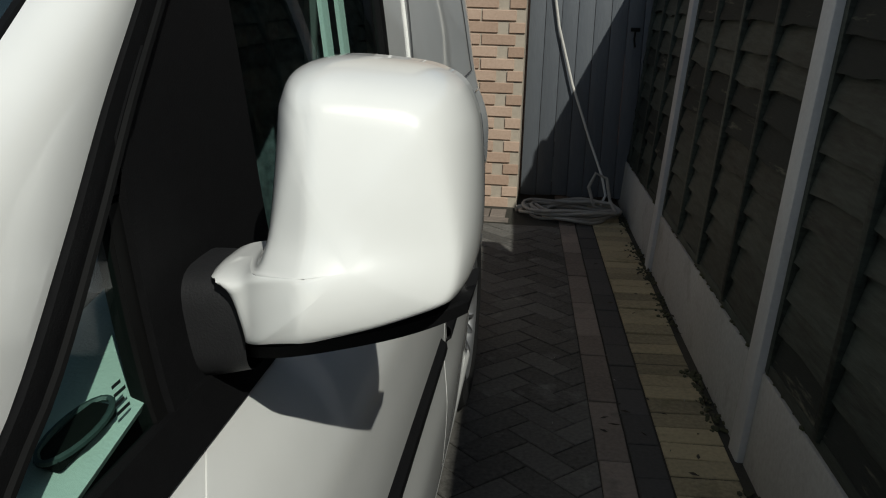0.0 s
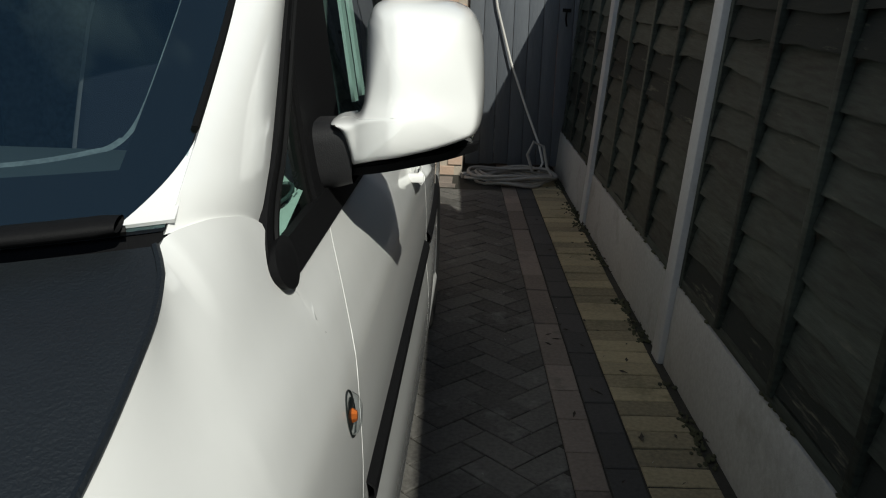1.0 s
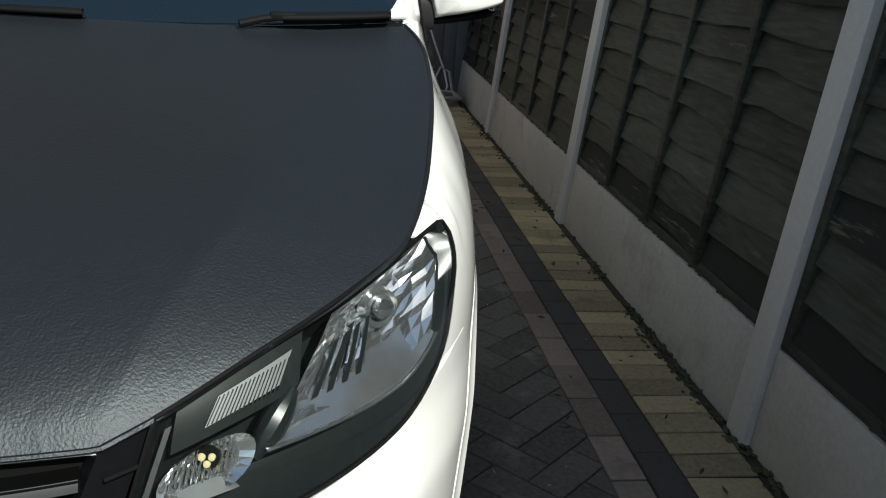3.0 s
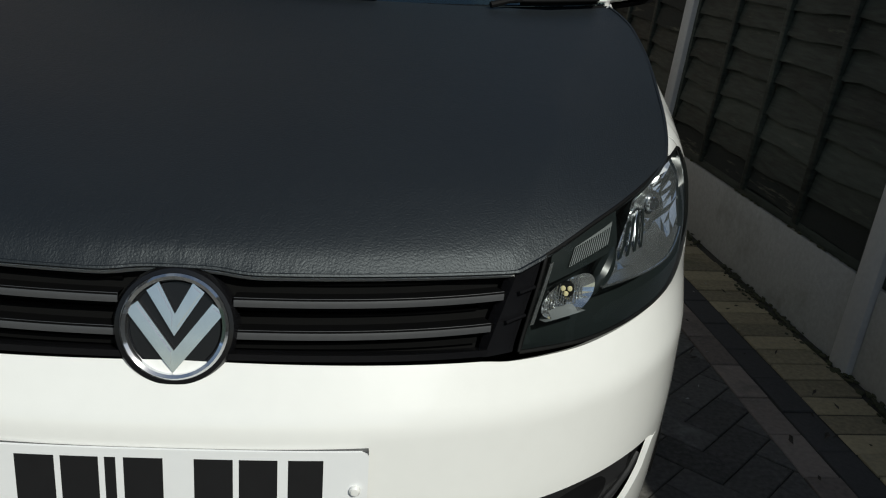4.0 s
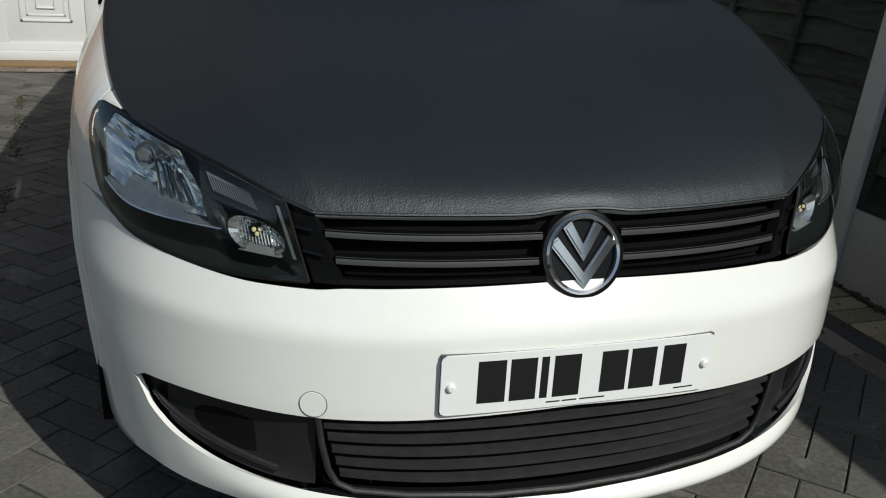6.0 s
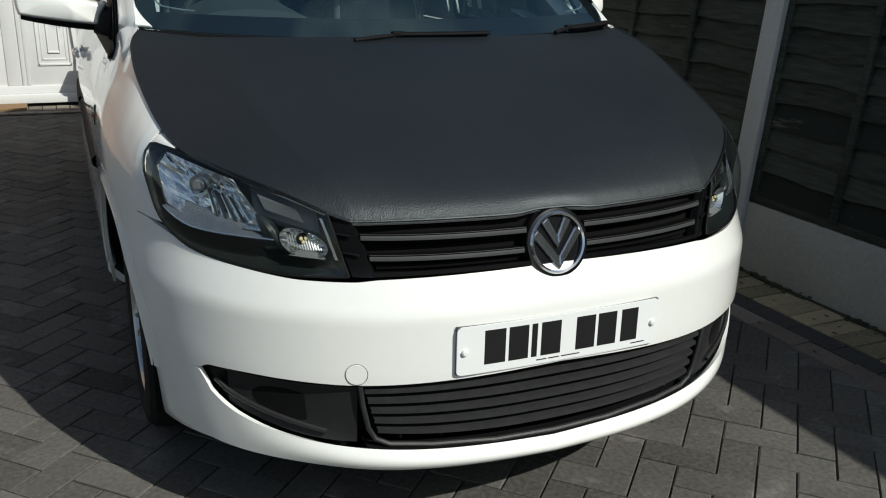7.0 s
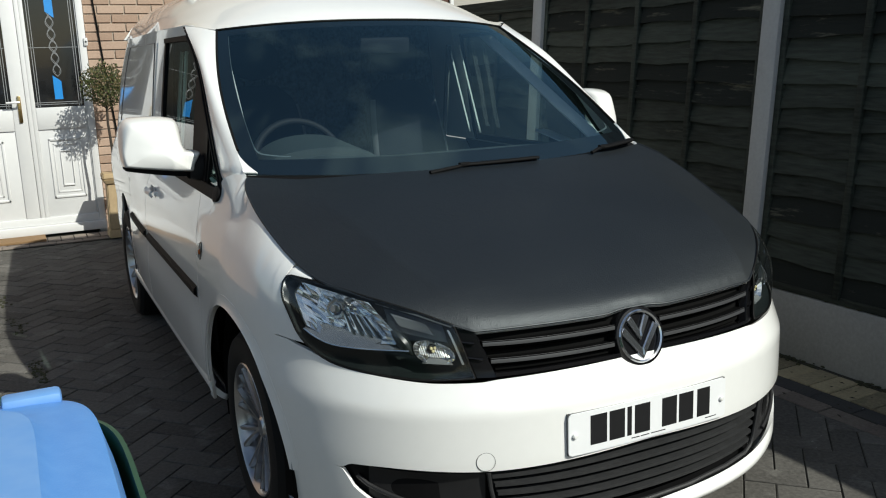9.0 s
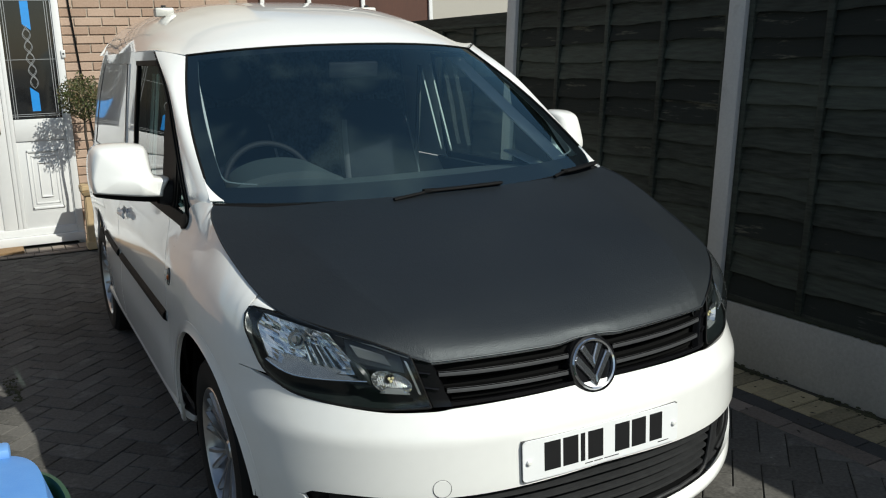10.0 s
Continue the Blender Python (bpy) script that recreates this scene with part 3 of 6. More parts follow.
for s in SIDES:
    for z0, x1 in ((0.717, 0.424), (0.760, 0.440)):
        bar(z0, 0.013, -0.004, s * 0.074, s * x1, GRILLEBLACK, "grille_slat", "black slat with a satin grey face", 0.003)
        part("slat_face", grid(lambda u, v: front(s * (0.074 + (x1 - 0.076) * u), z0 - 0.0062 + 0.0124 * v + 0.003 * (x1 * u / 0.44) ** 2, -0.0015 + 0.001 * math.sin(math.pi * v)), 40, 3), SLATGREY, grille, "satin grey slat face", thick=0.0015)
        bar(z0 + 0.0220, 0.005, -0.026, s * 0.074, s * (x1 - 0.012), GRILLEBLACK, "grille_slat", "", 0.003)
    bar(0.689, 0.009, 0.001, s * 0.055, s * 0.417, GLOSSBLACK, "grille_rim", "", -0.003)
    bar(0.700, 0.009, -0.022, s * 0.06, s * 0.41, SHADOWBLACK, "grille_slat", "", 0.0)
    # the black wing between grille and lamp
    part("grille_wing", grid(lambda u, v: front(s * ((0.414 + 0.043 * v) * (1 - u) + u * (0.460 + 0.040 * v)), 0.681 + v * (0.119 + 0.010 * u) + 0.002 * u, 0.001 - 0.010 * u), 6, 12), GLOSSBLACK, grille, "", thick=0.02)
    for z0 in (0.722, 0.762):
        part("wing_rib", tube([front(s * (0.428 + 0.42 * (z0 - 0.69) + k * 0.034), z0 + 0.004 + 0.004 * k, 0.003 - 0.010 * k) for k in np.linspace(0, 1, 5)], 0.003, 6), GLOSSBLACK, grille)

badge = part("badge", lathe([(0.0, 0.012), (0.080, 0.03), (0.080, -0.006), (0.076, -0.013), (0.0705, -0.014), (0.068, -0.004), (0.0, -0.002)], 64, "y"), GLOSSBLACK, grille, "round chrome and black badge with plain chevrons", at=pose(0, 0.058, 0.7235, -16, 0, 0))
part("badge_ring", lathe([(0.0700, -0.006), (0.0698, -0.0145), (0.0665, -0.0185), (0.0620, -0.0165), (0.0610, -0.005)], 64, "y"), CHROME, badge, "chrome ring")
for tip, top, wide, thick_ in ((-0.012, 0.056, 0.031, 0.017), (-0.060, 0.030, 0.057, 0.017)):
    for s in SIDES:
        part("badge_chevron", prism([(0.0, tip), (0.0, tip + thick_ * 1.7), (s * (wide - thick_ * 0.55), top + 0.002), (s * (wide + thick_ * 0.35), top - 0.010)], -0.016, -0.004, 0.0035), CHROME, badge, "chrome chevron")
part("badge_centre", lathe([(0.0, -0.006), (0.058, -0.006), (0.060, -0.003)], 40, "y"), GLOSSBLACK, badge, "black centre of the badge")

# headlamps
HL_LOW = [(0, 0.466, 0, 0.682), (0.2, 0.56, 0, 0.681), (0.42, 0.66, 0, 0.688), (0.65, 0.752, 0, 0.704), (0.85, 0.807, 0, 0.758), (1.0, 0.8225, 0, 0.834)]
HL_TOP = [(0, 0.500, 0, 0.812), (0.2, 0.585, 0, 0.847), (0.42, 0.675, 0, 0.875), (0.65, 0.738, 0, 0.892), (0.85, 0.780, 0, 0.898), (0.94, 0.798, 0, 0.899), (1.0, 0.8140, 0, 0.879)]


def lamp_xz(u, v):
    a, b = curve3(u, HL_LOW), curve3(u, HL_TOP)
    return a + (b - a) * v + Vector((0.003 * math.sin(math.pi * v) * max(0.0, u) ** 8, 0, 0))


def lamp_lens(s):
    def fn(u, v):
        q = lamp_xz(u, v)
        return front(s * q.x, q.z, 0.003 + 0.011 * math.sin(math.pi * u) ** 1.2 * math.sin(math.pi * v))
    return fn


def lamp_back(s):
    def fn(u, v):
        q = lamp_xz(u, v)
        rim = min(1.0, 7 * min(u, 1 - u, v * 0.7, (1 - v) * 0.8))
        return front(s * q.x, q.z, -0.004 - 0.060 * rim ** 0.7)
    return fn


def in_lamp(s, u, v, deep):
    q = lamp_xz(u, v)
    return front(s * q.x, q.z, deep)


def lamp_bowl(s, cu, cv, ru, rv, rim, deep, nu, nv, rough, seed):
    """A bowl of flat facets sunk behind the lens."""
    rng = random.Random(seed)
    jit = {}

    def fn(u, v):
        a = 2 * math.pi * u
        ca, sa = math.cos(a), math.sin(a)
        k = (abs(ca) ** 2.2 + abs(sa) ** 2.2) ** (-1 / 2.2)
        key = (round(u * nu) % nu, round(v * nv))
        if key not in jit:
            jit[key] = rng.uniform(-1, 1) * rough if 0 < key[1] < nv else 0.0
        return in_lamp(s, cu + ru * v * k * ca, cv + rv * v * k * sa, rim - deep * (1 - v ** 2) + jit[key])
    return grid(fn, nu, nv, axis=(s * 0.65, -0.8, 0.78), inward=True, closed_u=True)


for s in SIDES:
    lamp = part("headlamp", grid(lamp_back(s), 40, 22), LAMPGREY, van, "clear headlamp with chrome reflectors and dark bezel")
    lens = part("lens", grid(lamp_lens(s), 36, 16), LENS, lamp, "clear plastic lens")
    rimpts = [lamp_xz(t, 0) for t in np.linspace(0, 1, 25)] + [lamp_xz(1, t) for t in np.linspace(0.1, 1, 6)] + [lamp_xz(1 - t, 1) for t in np.linspace(0.04, 1, 25)] + [lamp_xz(0, 1 - t) for t in np.linspace(0.1, 1, 10)]
    part("lamp_gasket", tube([front(s * q.x, q.z, -0.001) for q in rimpts], 0.0032, 6), SEAL, lamp)
    rng = random.Random(7)
    depth = [[rng.uniform(-1, 1) for _ in range(32)] for _ in range(16)]

    def main_bowl(a, b):
        lo, hi = 0.285 + 0.550 * a, 0.400 + 0.475 * a
        u = lo + (hi - lo) * b + 0.075 * math.sin(math.pi * min(1.0, b * 1.05)) * a ** 3
        v = (0.45 - 0.225 * a) * (1 - b) + 0.945 * b
        rim = min(1.0, 5 * min(a + 0.02, 1.02 - a, 1.02 - b, b + 0.05))
        i, j = round(a * 18), round(b * 12)
        step = 0.008 * (1 if (i // 2) % 2 else -1) if 0.1 < a < 0.60 and 0.1 < b < 0.66 else 0.0085 * depth[j][i]
        return in_lamp(s, u, v, -0.010 - 0.048 * rim * (1 - 0.35 * (2 * a - 1) ** 2) + step * rim)
    part("main_reflector", grid(main_bowl, 18, 12, axis=(s * 0.65, -0.8, 0.78), inward=True), REFLECTOR, lamp, "faceted chrome reflector", smooth=False)
    part("reflector_shelf", grid(lambda a, b: in_lamp(s, 0.275 + 0.560 * a + 0.02 * b, (0.385 - 0.215 * a) * (1 - b) + b * (0.47 - 0.15 * a + 0.09 * math.sin(math.pi * a)), -0.010 - 0.036 * b), 16, 5), SHELFCHROME, lamp, "smooth grey reflector shelf")
    part("reflector_edge", tube([in_lamp(s, 0.275 + 0.560 * a, 0.380 - 0.215 * a, -0.007) for a in np.linspace(0, 1, 14)], 0.0022, 6), REFLECTOR, lamp)
    part("reflector_edge", tube([main_bowl(1.0, b) + Vector((0, -0.002, 0)) for b in np.linspace(0, 1, 12)], 0.0020, 6), LAMPGREY, lamp)
    for k in range(5):
        a0 = 0.16 + 0.085 * k
        part("reflector_flute", tube([in_lamp(s, 0.285 + 0.550 * a0 + 0.03, 0.52 - 0.225 * a0, -0.040), in_lamp(s, 0.385 + 0.475 * a0, 0.74, -0.046)], 0.0026, 6), REFLECTOR, lamp)
    # dark strips that paint dark reflections into the chrome reflector
    for k in range(4):
        a0 = 0.20 + 0.085 * k
        part("dark_reflection", grid(lambda a, b: in_lamp(s, 0.300 + 0.550 * a0 + 0.020 * a + (0.075 - 0.05 * a0) * b, (0.50 - 0.225 * a0) * (1 - b) + b * 0.735, -0.034 - 0.006 * b), 2, 4), LAMPGREY, lamp)
    part("bulb_shield", lathe([(0.0, -0.016), (0.012, -0.014), (0.016, -0.004), (0.017, 0.012)], 20, "y"), CHROME, lamp, "chrome bulb shield", at=Matrix.Translation(in_lamp(s, 0.665, 0.74, -0.040)) @ pose(0, 0, 0, 0, 0, s * 35))
    part("shield_ring", lathe([(0.017, -0.010), (0.024, -0.012), (0.026, 0.004)], 24, "y"), SHELFCHROME, lamp, at=Matrix.Translation(in_lamp(s, 0.665, 0.74, -0.044)) @ pose(0, 0, 0, 0, 0, s * 35))
    part("turn_reflector", lamp_bowl(s, 0.155, 0.40, 0.100, 0.185, -0.012, 0.036, 28, 4, 0.003, 3), REFLECTOR, lamp, "ribbed chrome turn signal reflector", smooth=False)
    for k in range(13):
        u0 = 0.088 + 0.0115 * k
        part("turn_rib", tube([in_lamp(s, u0, 0.30 + 0.006 * abs(k - 6), -0.022), in_lamp(s, u0 + 0.006, 0.53 - 0.008 * abs(k - 6), -0.028)], 0.0011, 5), SHELFCHROME, lamp)
    part("turn_shelf", grid(lambda a, b: in_lamp(s, 0.08 + 0.15 * a, 0.225 + 0.075 * b * math.sin(math.pi * a) ** 0.5, -0.009 - 0.016 * b), 10, 3), MESHGREY, lamp)
    for dx, dz in ((-0.005, 0.003), (0.005, 0.003), (0.0, -0.005)):
        part("turn_bulb", lathe([(0.0, -0.005), (0.0035, -0.004), (0.0045, 0.0), (0.0045, 0.008)], 10, "y"), BULB, lamp, "small pale yellow bulb", at=in_lamp(s, 0.160, 0.44, -0.024) + Vector((dx, 0, dz)))
    part("bulb_socket", lathe([(0.0, -0.001), (0.012, 0.0), (0.013, 0.006)], 16, "y"), SEAL, lamp, at=in_lamp(s, 0.160, 0.44, -0.023))
    part("mesh_frame", grid(lambda a, b: in_lamp(s, 0.070 + 0.275 * a - 0.01 * b, (0.60 + 0.04 * a) * (1 - b) + 0.965 * b, -0.018 - 0.006 * b), 8, 4), LAMPGREY, lamp, "dark bezel round the mesh panel", thick=0.006)
    part("mesh_panel", grid(lambda a, b: in_lamp(s, 0.130 + 0.160 * a + 0.02 * b, 0.695 + 0.03 * a + 0.16 * b, -0.014 - 0.005 * b), 8, 3), MESHGREY, lamp, "pale ribbed mesh panel")
    for k in range(17):
        u0 = 0.134 + 0.0095 * k
        part("mesh_rib", tube([in_lamp(s, u0, 0.705, -0.013), in_lamp(s, u0 + 0.019, 0.85, -0.0175)], 0.0008, 4), LAMPGREY, lamp)
    part("light_guide", grid(lambda a, b: in_lamp(s, 0.022 + 0.013 * a + 0.012 * b, 0.24 + 0.62 * b, -0.006), 3, 10), SHELFCHROME, lamp, "clear strip at the inner edge", thick=0.002)
    part("lamp_divider", tube([in_lamp(s, 0.335 - 0.07 * t, 0.64 - 0.32 * t, -0.022) for t in np.linspace(0, 1, 8)], [0.006, 0.011, 0.014, 0.016, 0.016, 0.014, 0.010, 0.006], 10), LAMPGREY, lamp, "dark barrel between the lamps")


# wings, doors and side panels
def e_line(y):
    """Upper edge of the wing: along the bonnet, then down to the window sill."""
    if y <= 1.0:
        v = float(np.interp(y, [e[2] for e in EDGE], [e[0] for e in EDGE]))
        q = curve3(v, EDGE)
        return q.x + 0.001, q.z - 0.005
    return ease(y, [(1.0, 0.768), (1.027, 0.775), (1.0625, 0.787), (1.10, 0.798), (1.14, 0.806), (1.165, 0.813), (1.18, 0.821), (1.20, 0.829), (1.24, 0.832), (1.45, 0.838)]), ease(y, [(1.0, 1.102), (1.027, 1.106), (1.0625, 1.105), (1.10, 1.099), (1.14, 1.088), (1.165, 1.074), (1.18, 1.042), (1.20, 1.014), (1.24, 1.009), (1.45, 1.008)])


def door_line(z):
    """Front edge of the door, swept back towards the mirror."""
    return ease(z, [(0.30, 1.283), (0.78, 1.283), (0.87, 1.298), (0.94, 1.340), (1.0, 1.415), (1.02, 1.440)])


def low_line(y, sill):
    z = sill
    for c in ARCHES:
        if abs(y - c[0]) < ARCH_R:
            z = max(z, c[1] + math.sqrt(ARCH_R ** 2 - (y - c[0]) ** 2))
    return z


def lamp_edge(z):
    return ease(z, [(0.701, 0.319), (0.716, 0.345), (0.74, 0.403), (0.763, 0.434), (0.8, 0.468), (0.835, 0.5), (0.875, 0.521), (0.9, 0.523)])


def wing_at(side):
    def fn(u, v):
        y = 0.43 + (1.2795 - 0.43) * u
        lo = low_line(y, 0.30)
        if y < 0.665:
            lo = max(lo, line(y, WING_LOW))
        ex, ez = e_line(y)
        z1 = max(lo + 0.01, ez - 0.075)
        yy = y
        if v < 0.72:
            z = lo + (z1 - lo) * v / 0.72
            yy = y + (lamp_edge(z) - 0.43) * (1 - u) ** 6 + (door_line(z) - 1.283) * u ** 6
            return flank(side, yy, z)
        t = (v - 0.72) / 0.28
        for _ in range(3):
            z1 = max(lo + 0.01, ez - 0.075)
            yy = y + (lamp_edge(z1 + (ez - z1) * t) - 0.43) * (1 - u) ** 6 + (door_line(z1 + (ez - z1) * t) - 1.283) * u ** 6
            ex, ez = e_line(yy)
        a = Vector((skin_x(yy, z1), yy, z1))
        c = Vector((ex, yy, ez))
        k = (ez - z1) * 0.62
        b = Vector((max(ex + 0.004, a.x + (skin_x(yy, z1) - skin_x(yy, z1 - 0.02)) / 0.02 * k), yy, z1 + k))
        q = bezier(a, b, c, t)
        plain = min(1.0, max(0.0, (y - 1.04) / 0.14))
        q = q.lerp(flank(1, yy, z1 + (ez - z1) * t), plain * plain * (3 - 2 * plain))
        return Vector((side * q.x, q.y, q.z))
    return fn


def side_sheet(side, y0, y1, z0, z1, nu, nv, out=0.0, arch=False):
    """A piece of the side between lines y0(z), y1(z) and heights; z0 may follow the wheel arch."""
    fa = y0 if callable(y0) else (lambda z: y0)
    fb = y1 if callable(y1) else (lambda z: y1)

    def fn(u, v):
        if arch:
            y = fa(0.7) + (fb(0.7) - fa(0.7)) * u
            lo = low_line(y, z0)
            return flank(side, y, lo + (z1 - lo) * v, out)
        z = z0 + (z1 - z0) * v
        return flank(side, fa(z) + (fb(z) - fa(z)) * u, z, out)
    return grid(fn, nu, nv)


def pillar_y(z):
    """Front edge of the side windows."""
    return ease(z, [(1.0, 1.138), (1.03, 1.140), (1.057, 1.156), (1.081, 1.182), (1.12, 1.243), (1.187, 1.318), (1.266, 1.398), (1.31, 1.448), (1.40, 1.556), (1.45, 1.632), (1.51, 1.752), (1.56, 1.868), (1.60, 1.95), (1.62, 1.97)])


SILL_Z, HEAD_Z, B_Y = 1.018, 1.595, 2.42
for s in SIDES:
    sheet = grid(wing_at(s), 90, 26)
    for y0, y1, z0, turns in ((0.78, 0.86, 0.86, 20), (0.70, 0.88, 0.82, 20), (0.62, 0.91, 0.79, 14), (0.56, 0.94, 0.79, 8)):
        soft = [q for q in sheet.verts if not q.is_boundary and y0 < q.co.y < y1 and q.co.z > z0]
        for _ in range(turns):
            bmesh.ops.smooth_vert(sheet, verts=soft, factor=0.5, use_axis_x=True, use_axis_y=True, use_axis_z=True)
    wing = part("front_wing", sheet, PAINT, van, "white front wing", thick=0.010, angle=40)

    def tip(u, v):
        q = curve3(min(1.0, 0.76 + 0.24 * u), HL_TOP)
        a = front(q.x, q.z, 0.0)
        b = Vector((e_line(a.y)[0] - 0.012, a.y, e_line(a.y)[1] - 0.002))
        p = a.lerp(b, v) + Vector((0.004, 0, 0.004)) * math.sin(math.pi * v)
        return Vector((s * p.x, p.y, p.z))
    part("wing_tip", grid(tip, 14, 6), PAINT, wing, thick=0.004)
    part("side_repeater", lathe([(0.0, 0.014), (0.010, 0.013), (0.017, 0.009), (0.021, 0.0)], 24, "x"), LENS, wing, "clear oval side indicator", at=Matrix.Translation(flank(s, 1.222, 0.838)) @ pose(0, 0, 0, 14) @ Matrix.Diagonal((s, 0.95, 1.45, 1)))
    part("repeater_bulb", lathe([(0.0, 0.009), (0.004, 0.008), (0.007, 0.0)], 8, "x"), AMBER, wing, "amber bulb", at=Matrix.Translation(flank(s, 1.222, 0.836)) @ pose(0, 0, 0, 24) @ Matrix.Diagonal((s, 1, 2.0, 1)))
    part("repeater_reflector", lathe([(0.0, 0.002), (0.012, 0.0025), (0.018, 0.0015)], 10, "x"), LAMPGREY, wing, at=Matrix.Translation(flank(s, 1.222, 0.838)) @ pose(0, 0, 0, 14) @ Matrix.Diagonal((s, 0.95, 1.45, 1)))
    part("repeater_rim", tube([flank(s, 1.222 + 0.021 * math.cos(a) - 0.0075 * math.sin(a), 0.838 + 0.031 * math.sin(a), 0.001) for a in np.linspace(0, 2 * math.pi, 25)], 0.0013, 6), LAMPGREY, wing)
    part("arch_liner", grid(lambda u, v: Vector((s * (0.842 - 0.30 * v), ARCHES[0][0] + (ARCH_R + 0.012) * math.cos(math.pi * (1.18 * u - 0.09)), ARCHES[0][1] + (ARCH_R + 0.012) * math.sin(math.pi * (1.18 * u - 0.09)))), 28, 3, axis=(s * 0.7, ARCHES[0][0], 0.3), inward=True), SHADOWBLACK, wing)
    part("arch_liner", grid(lambda u, v: Vector((s * (0.825 - 0.30 * v), ARCHES[1][0] + (ARCH_R + 0.012) * math.cos(math.pi * (1.18 * u - 0.09)), ARCHES[1][1] + (ARCH_R + 0.012) * math.sin(math.pi * (1.18 * u - 0.09)))), 28, 3, axis=(s * 0.7, ARCHES[1][0], 0.3), inward=True), SHADOWBLACK, van)

    part("arch_lip", grid(lambda u, v: flank(s, ARCHES[0][0] + (ARCH_R + 0.036 - 0.034 * v) * math.cos(math.pi * (0.02 + 0.96 * u)), ARCHES[0][1] + (ARCH_R + 0.036 - 0.034 * v) * math.sin(math.pi * (0.02 + 0.96 * u)), 0.001 + 0.006 * v * v), 48, 5), PAINT, wing, "white flared wheel arch lip", thick=0.006)
    door = part("front_door", side_sheet(s, door_line, B_Y + 0.03, 0.375, SILL_Z - 0.012, 30, 30), PAINT, van, "white front door", thick=0.012)
    slider = part("sliding_door" if s > 0 else "side_panel", side_sheet(s, B_Y + 0.036, SLIDE_END, 0.375, SILL_Z - 0.012, 30, 20, arch=True), PAINT, van, "white load bay side", thick=0.012)
    rear = part("rear_quarter_panel", side_sheet(s, SLIDE_END + 0.006, REAR, 0.30, SILL_Z - 0.012, 60, 20, arch=True), PAINT, van, "white rear quarter panel", thick=0.012)
    part("sill", grid(lambda u, v: Vector((s * (skin_x(2.0, 0.375) - 0.010 + 0.008 * math.sin(math.pi * min(1, v * 1.6)) - 0.05 * v ** 3), 1.245 + (3.12 - 1.245) * u, 0.370 - 0.085 * v)), 20, 8, axis=(0, 2.3, 0.3)), PAINT, van, "white door sill", thick=0.02)
    for y0, y1, own in ((1.31, B_Y - 0.02, door), (B_Y + 0.06, 3.04, slider)):
        part("rubbing_strip", grid(lambda u, v: flank(s, y0 + (y1 - y0) * u, 0.655 + 0.042 * v, (0.0, 0.012, 0.014, 0.012, 0.0)[round(v * 4)]), 12, 4), TRIM, own, "black rubbing strip", thick=0.003)
    for own, yh in ((door, 2.24),):
        part("door_handle", grid(lambda u, v: Vector((s * (skin_x(yh, 0.9) + 0.022 + 0.018 * math.cos(math.pi * (v - 0.5)) * math.sin(math.pi * min(0.94, max(0.06, u))) ** 0.4), yh - 0.075 + 0.15 * u, 0.905 + 0.016 * (2 * v - 1) + 0.004 * math.sin(math.pi * u))), 16, 8, axis=(s * 0.85, yh, 0.9)), PAINT, own, "white pull handle", thick=0.010)
        part("handle_bowl", lathe([(0.0, -0.018), (0.03, -0.012), (0.046, 0.0005), (0.050, 0.002)], 24, "x"), PAINT, own, at=Matrix.Translation(flank(s, yh, 0.895, 0.001)) @ Matrix.Diagonal((s, 1.25, 0.85, 1)))
        for d in (-0.07, 0.07):
            part("handle_mount", box(-0.012, 0.03, -0.010, 0.010, -0.010, 0.010, 0.004), PAINT, own, at=flank(s, yh + d, 0.905, 0.0))

    part("window_toe", grid(lambda u, v: flank(s, pillar_y(1.042) + 0.032 + 0.038 * v * math.cos(2 * math.pi * u), 1.032 + 0.026 * v * math.sin(2 * math.pi * u), 0.010 + 0.003 * (1 - v ** 4)), 28, 6, closed_u=True), TRIM, door, thick=0.012)
    # screen pillar
    def pillar(u, v):
        a = Vector((0.769, 1.027, 1.109)).lerp(Vector((0.644, 1.823, 1.576)), v) + Vector((0.030, 0.004, 0.010)) * math.sin(math.pi * v)
        z = 1.074 + (HEAD_Z + 0.005 - 1.074) * v
        c = Vector((skin_x(2.4, z) - 0.004 * (1 - v), pillar_y(z), z))
        b = Vector((c.x + 0.006 * min(1.0, 6 * v), a.y * 0.45 + c.y * 0.55 - 0.015, a.z * 0.6 + c.z * 0.4 + 0.018))
        b = b.lerp((a + c) / 2 + Vector((0.004, -0.006, 0.008)), v ** 4)
        q = bezier(a, b, c, u)
        if v == 0:
            q += Vector((-0.005, 0.002, -0.008))
        return Vector((s * q.x, q.y, q.z))
    part("screen_pillar", grid(lambda u, v: pillar(u, 0.988 * v), 14, 36), PAINT, van, "white windscreen pillar", thick=0.012)

    # side glazing
    def fr(y0, y1, z0, z1, name, mat=TRIM, out=-0.002, own=door, nu=6, nv=20, label="", thick=0.014):
        return part(name, side_sheet(s, y0, y1, z0, z1, nu, nv, out), mat, own, label, thick=thick)
    fr(lambda z: pillar_y(z) + 0.001, lambda z: pillar_y(z) + 0.031, SILL_Z + 0.022, HEAD_Z, "window_seal", TRIM, 0.002, nv=40)
    part("seal_bead", tube([flank(s, pillar_y(z) + 0.026, z, 0.005) for z in np.linspace(SILL_Z + 0.03, HEAD_Z - 0.04, 40)], 0.0035, 6), SEAL, door)
    fr(lambda z: pillar_y(1.042) + 0.034, B_Y, SILL_Z - 0.010, SILL_Z + 0.028, "waist_trim", TRIM, 0.006, nu=30, nv=4)
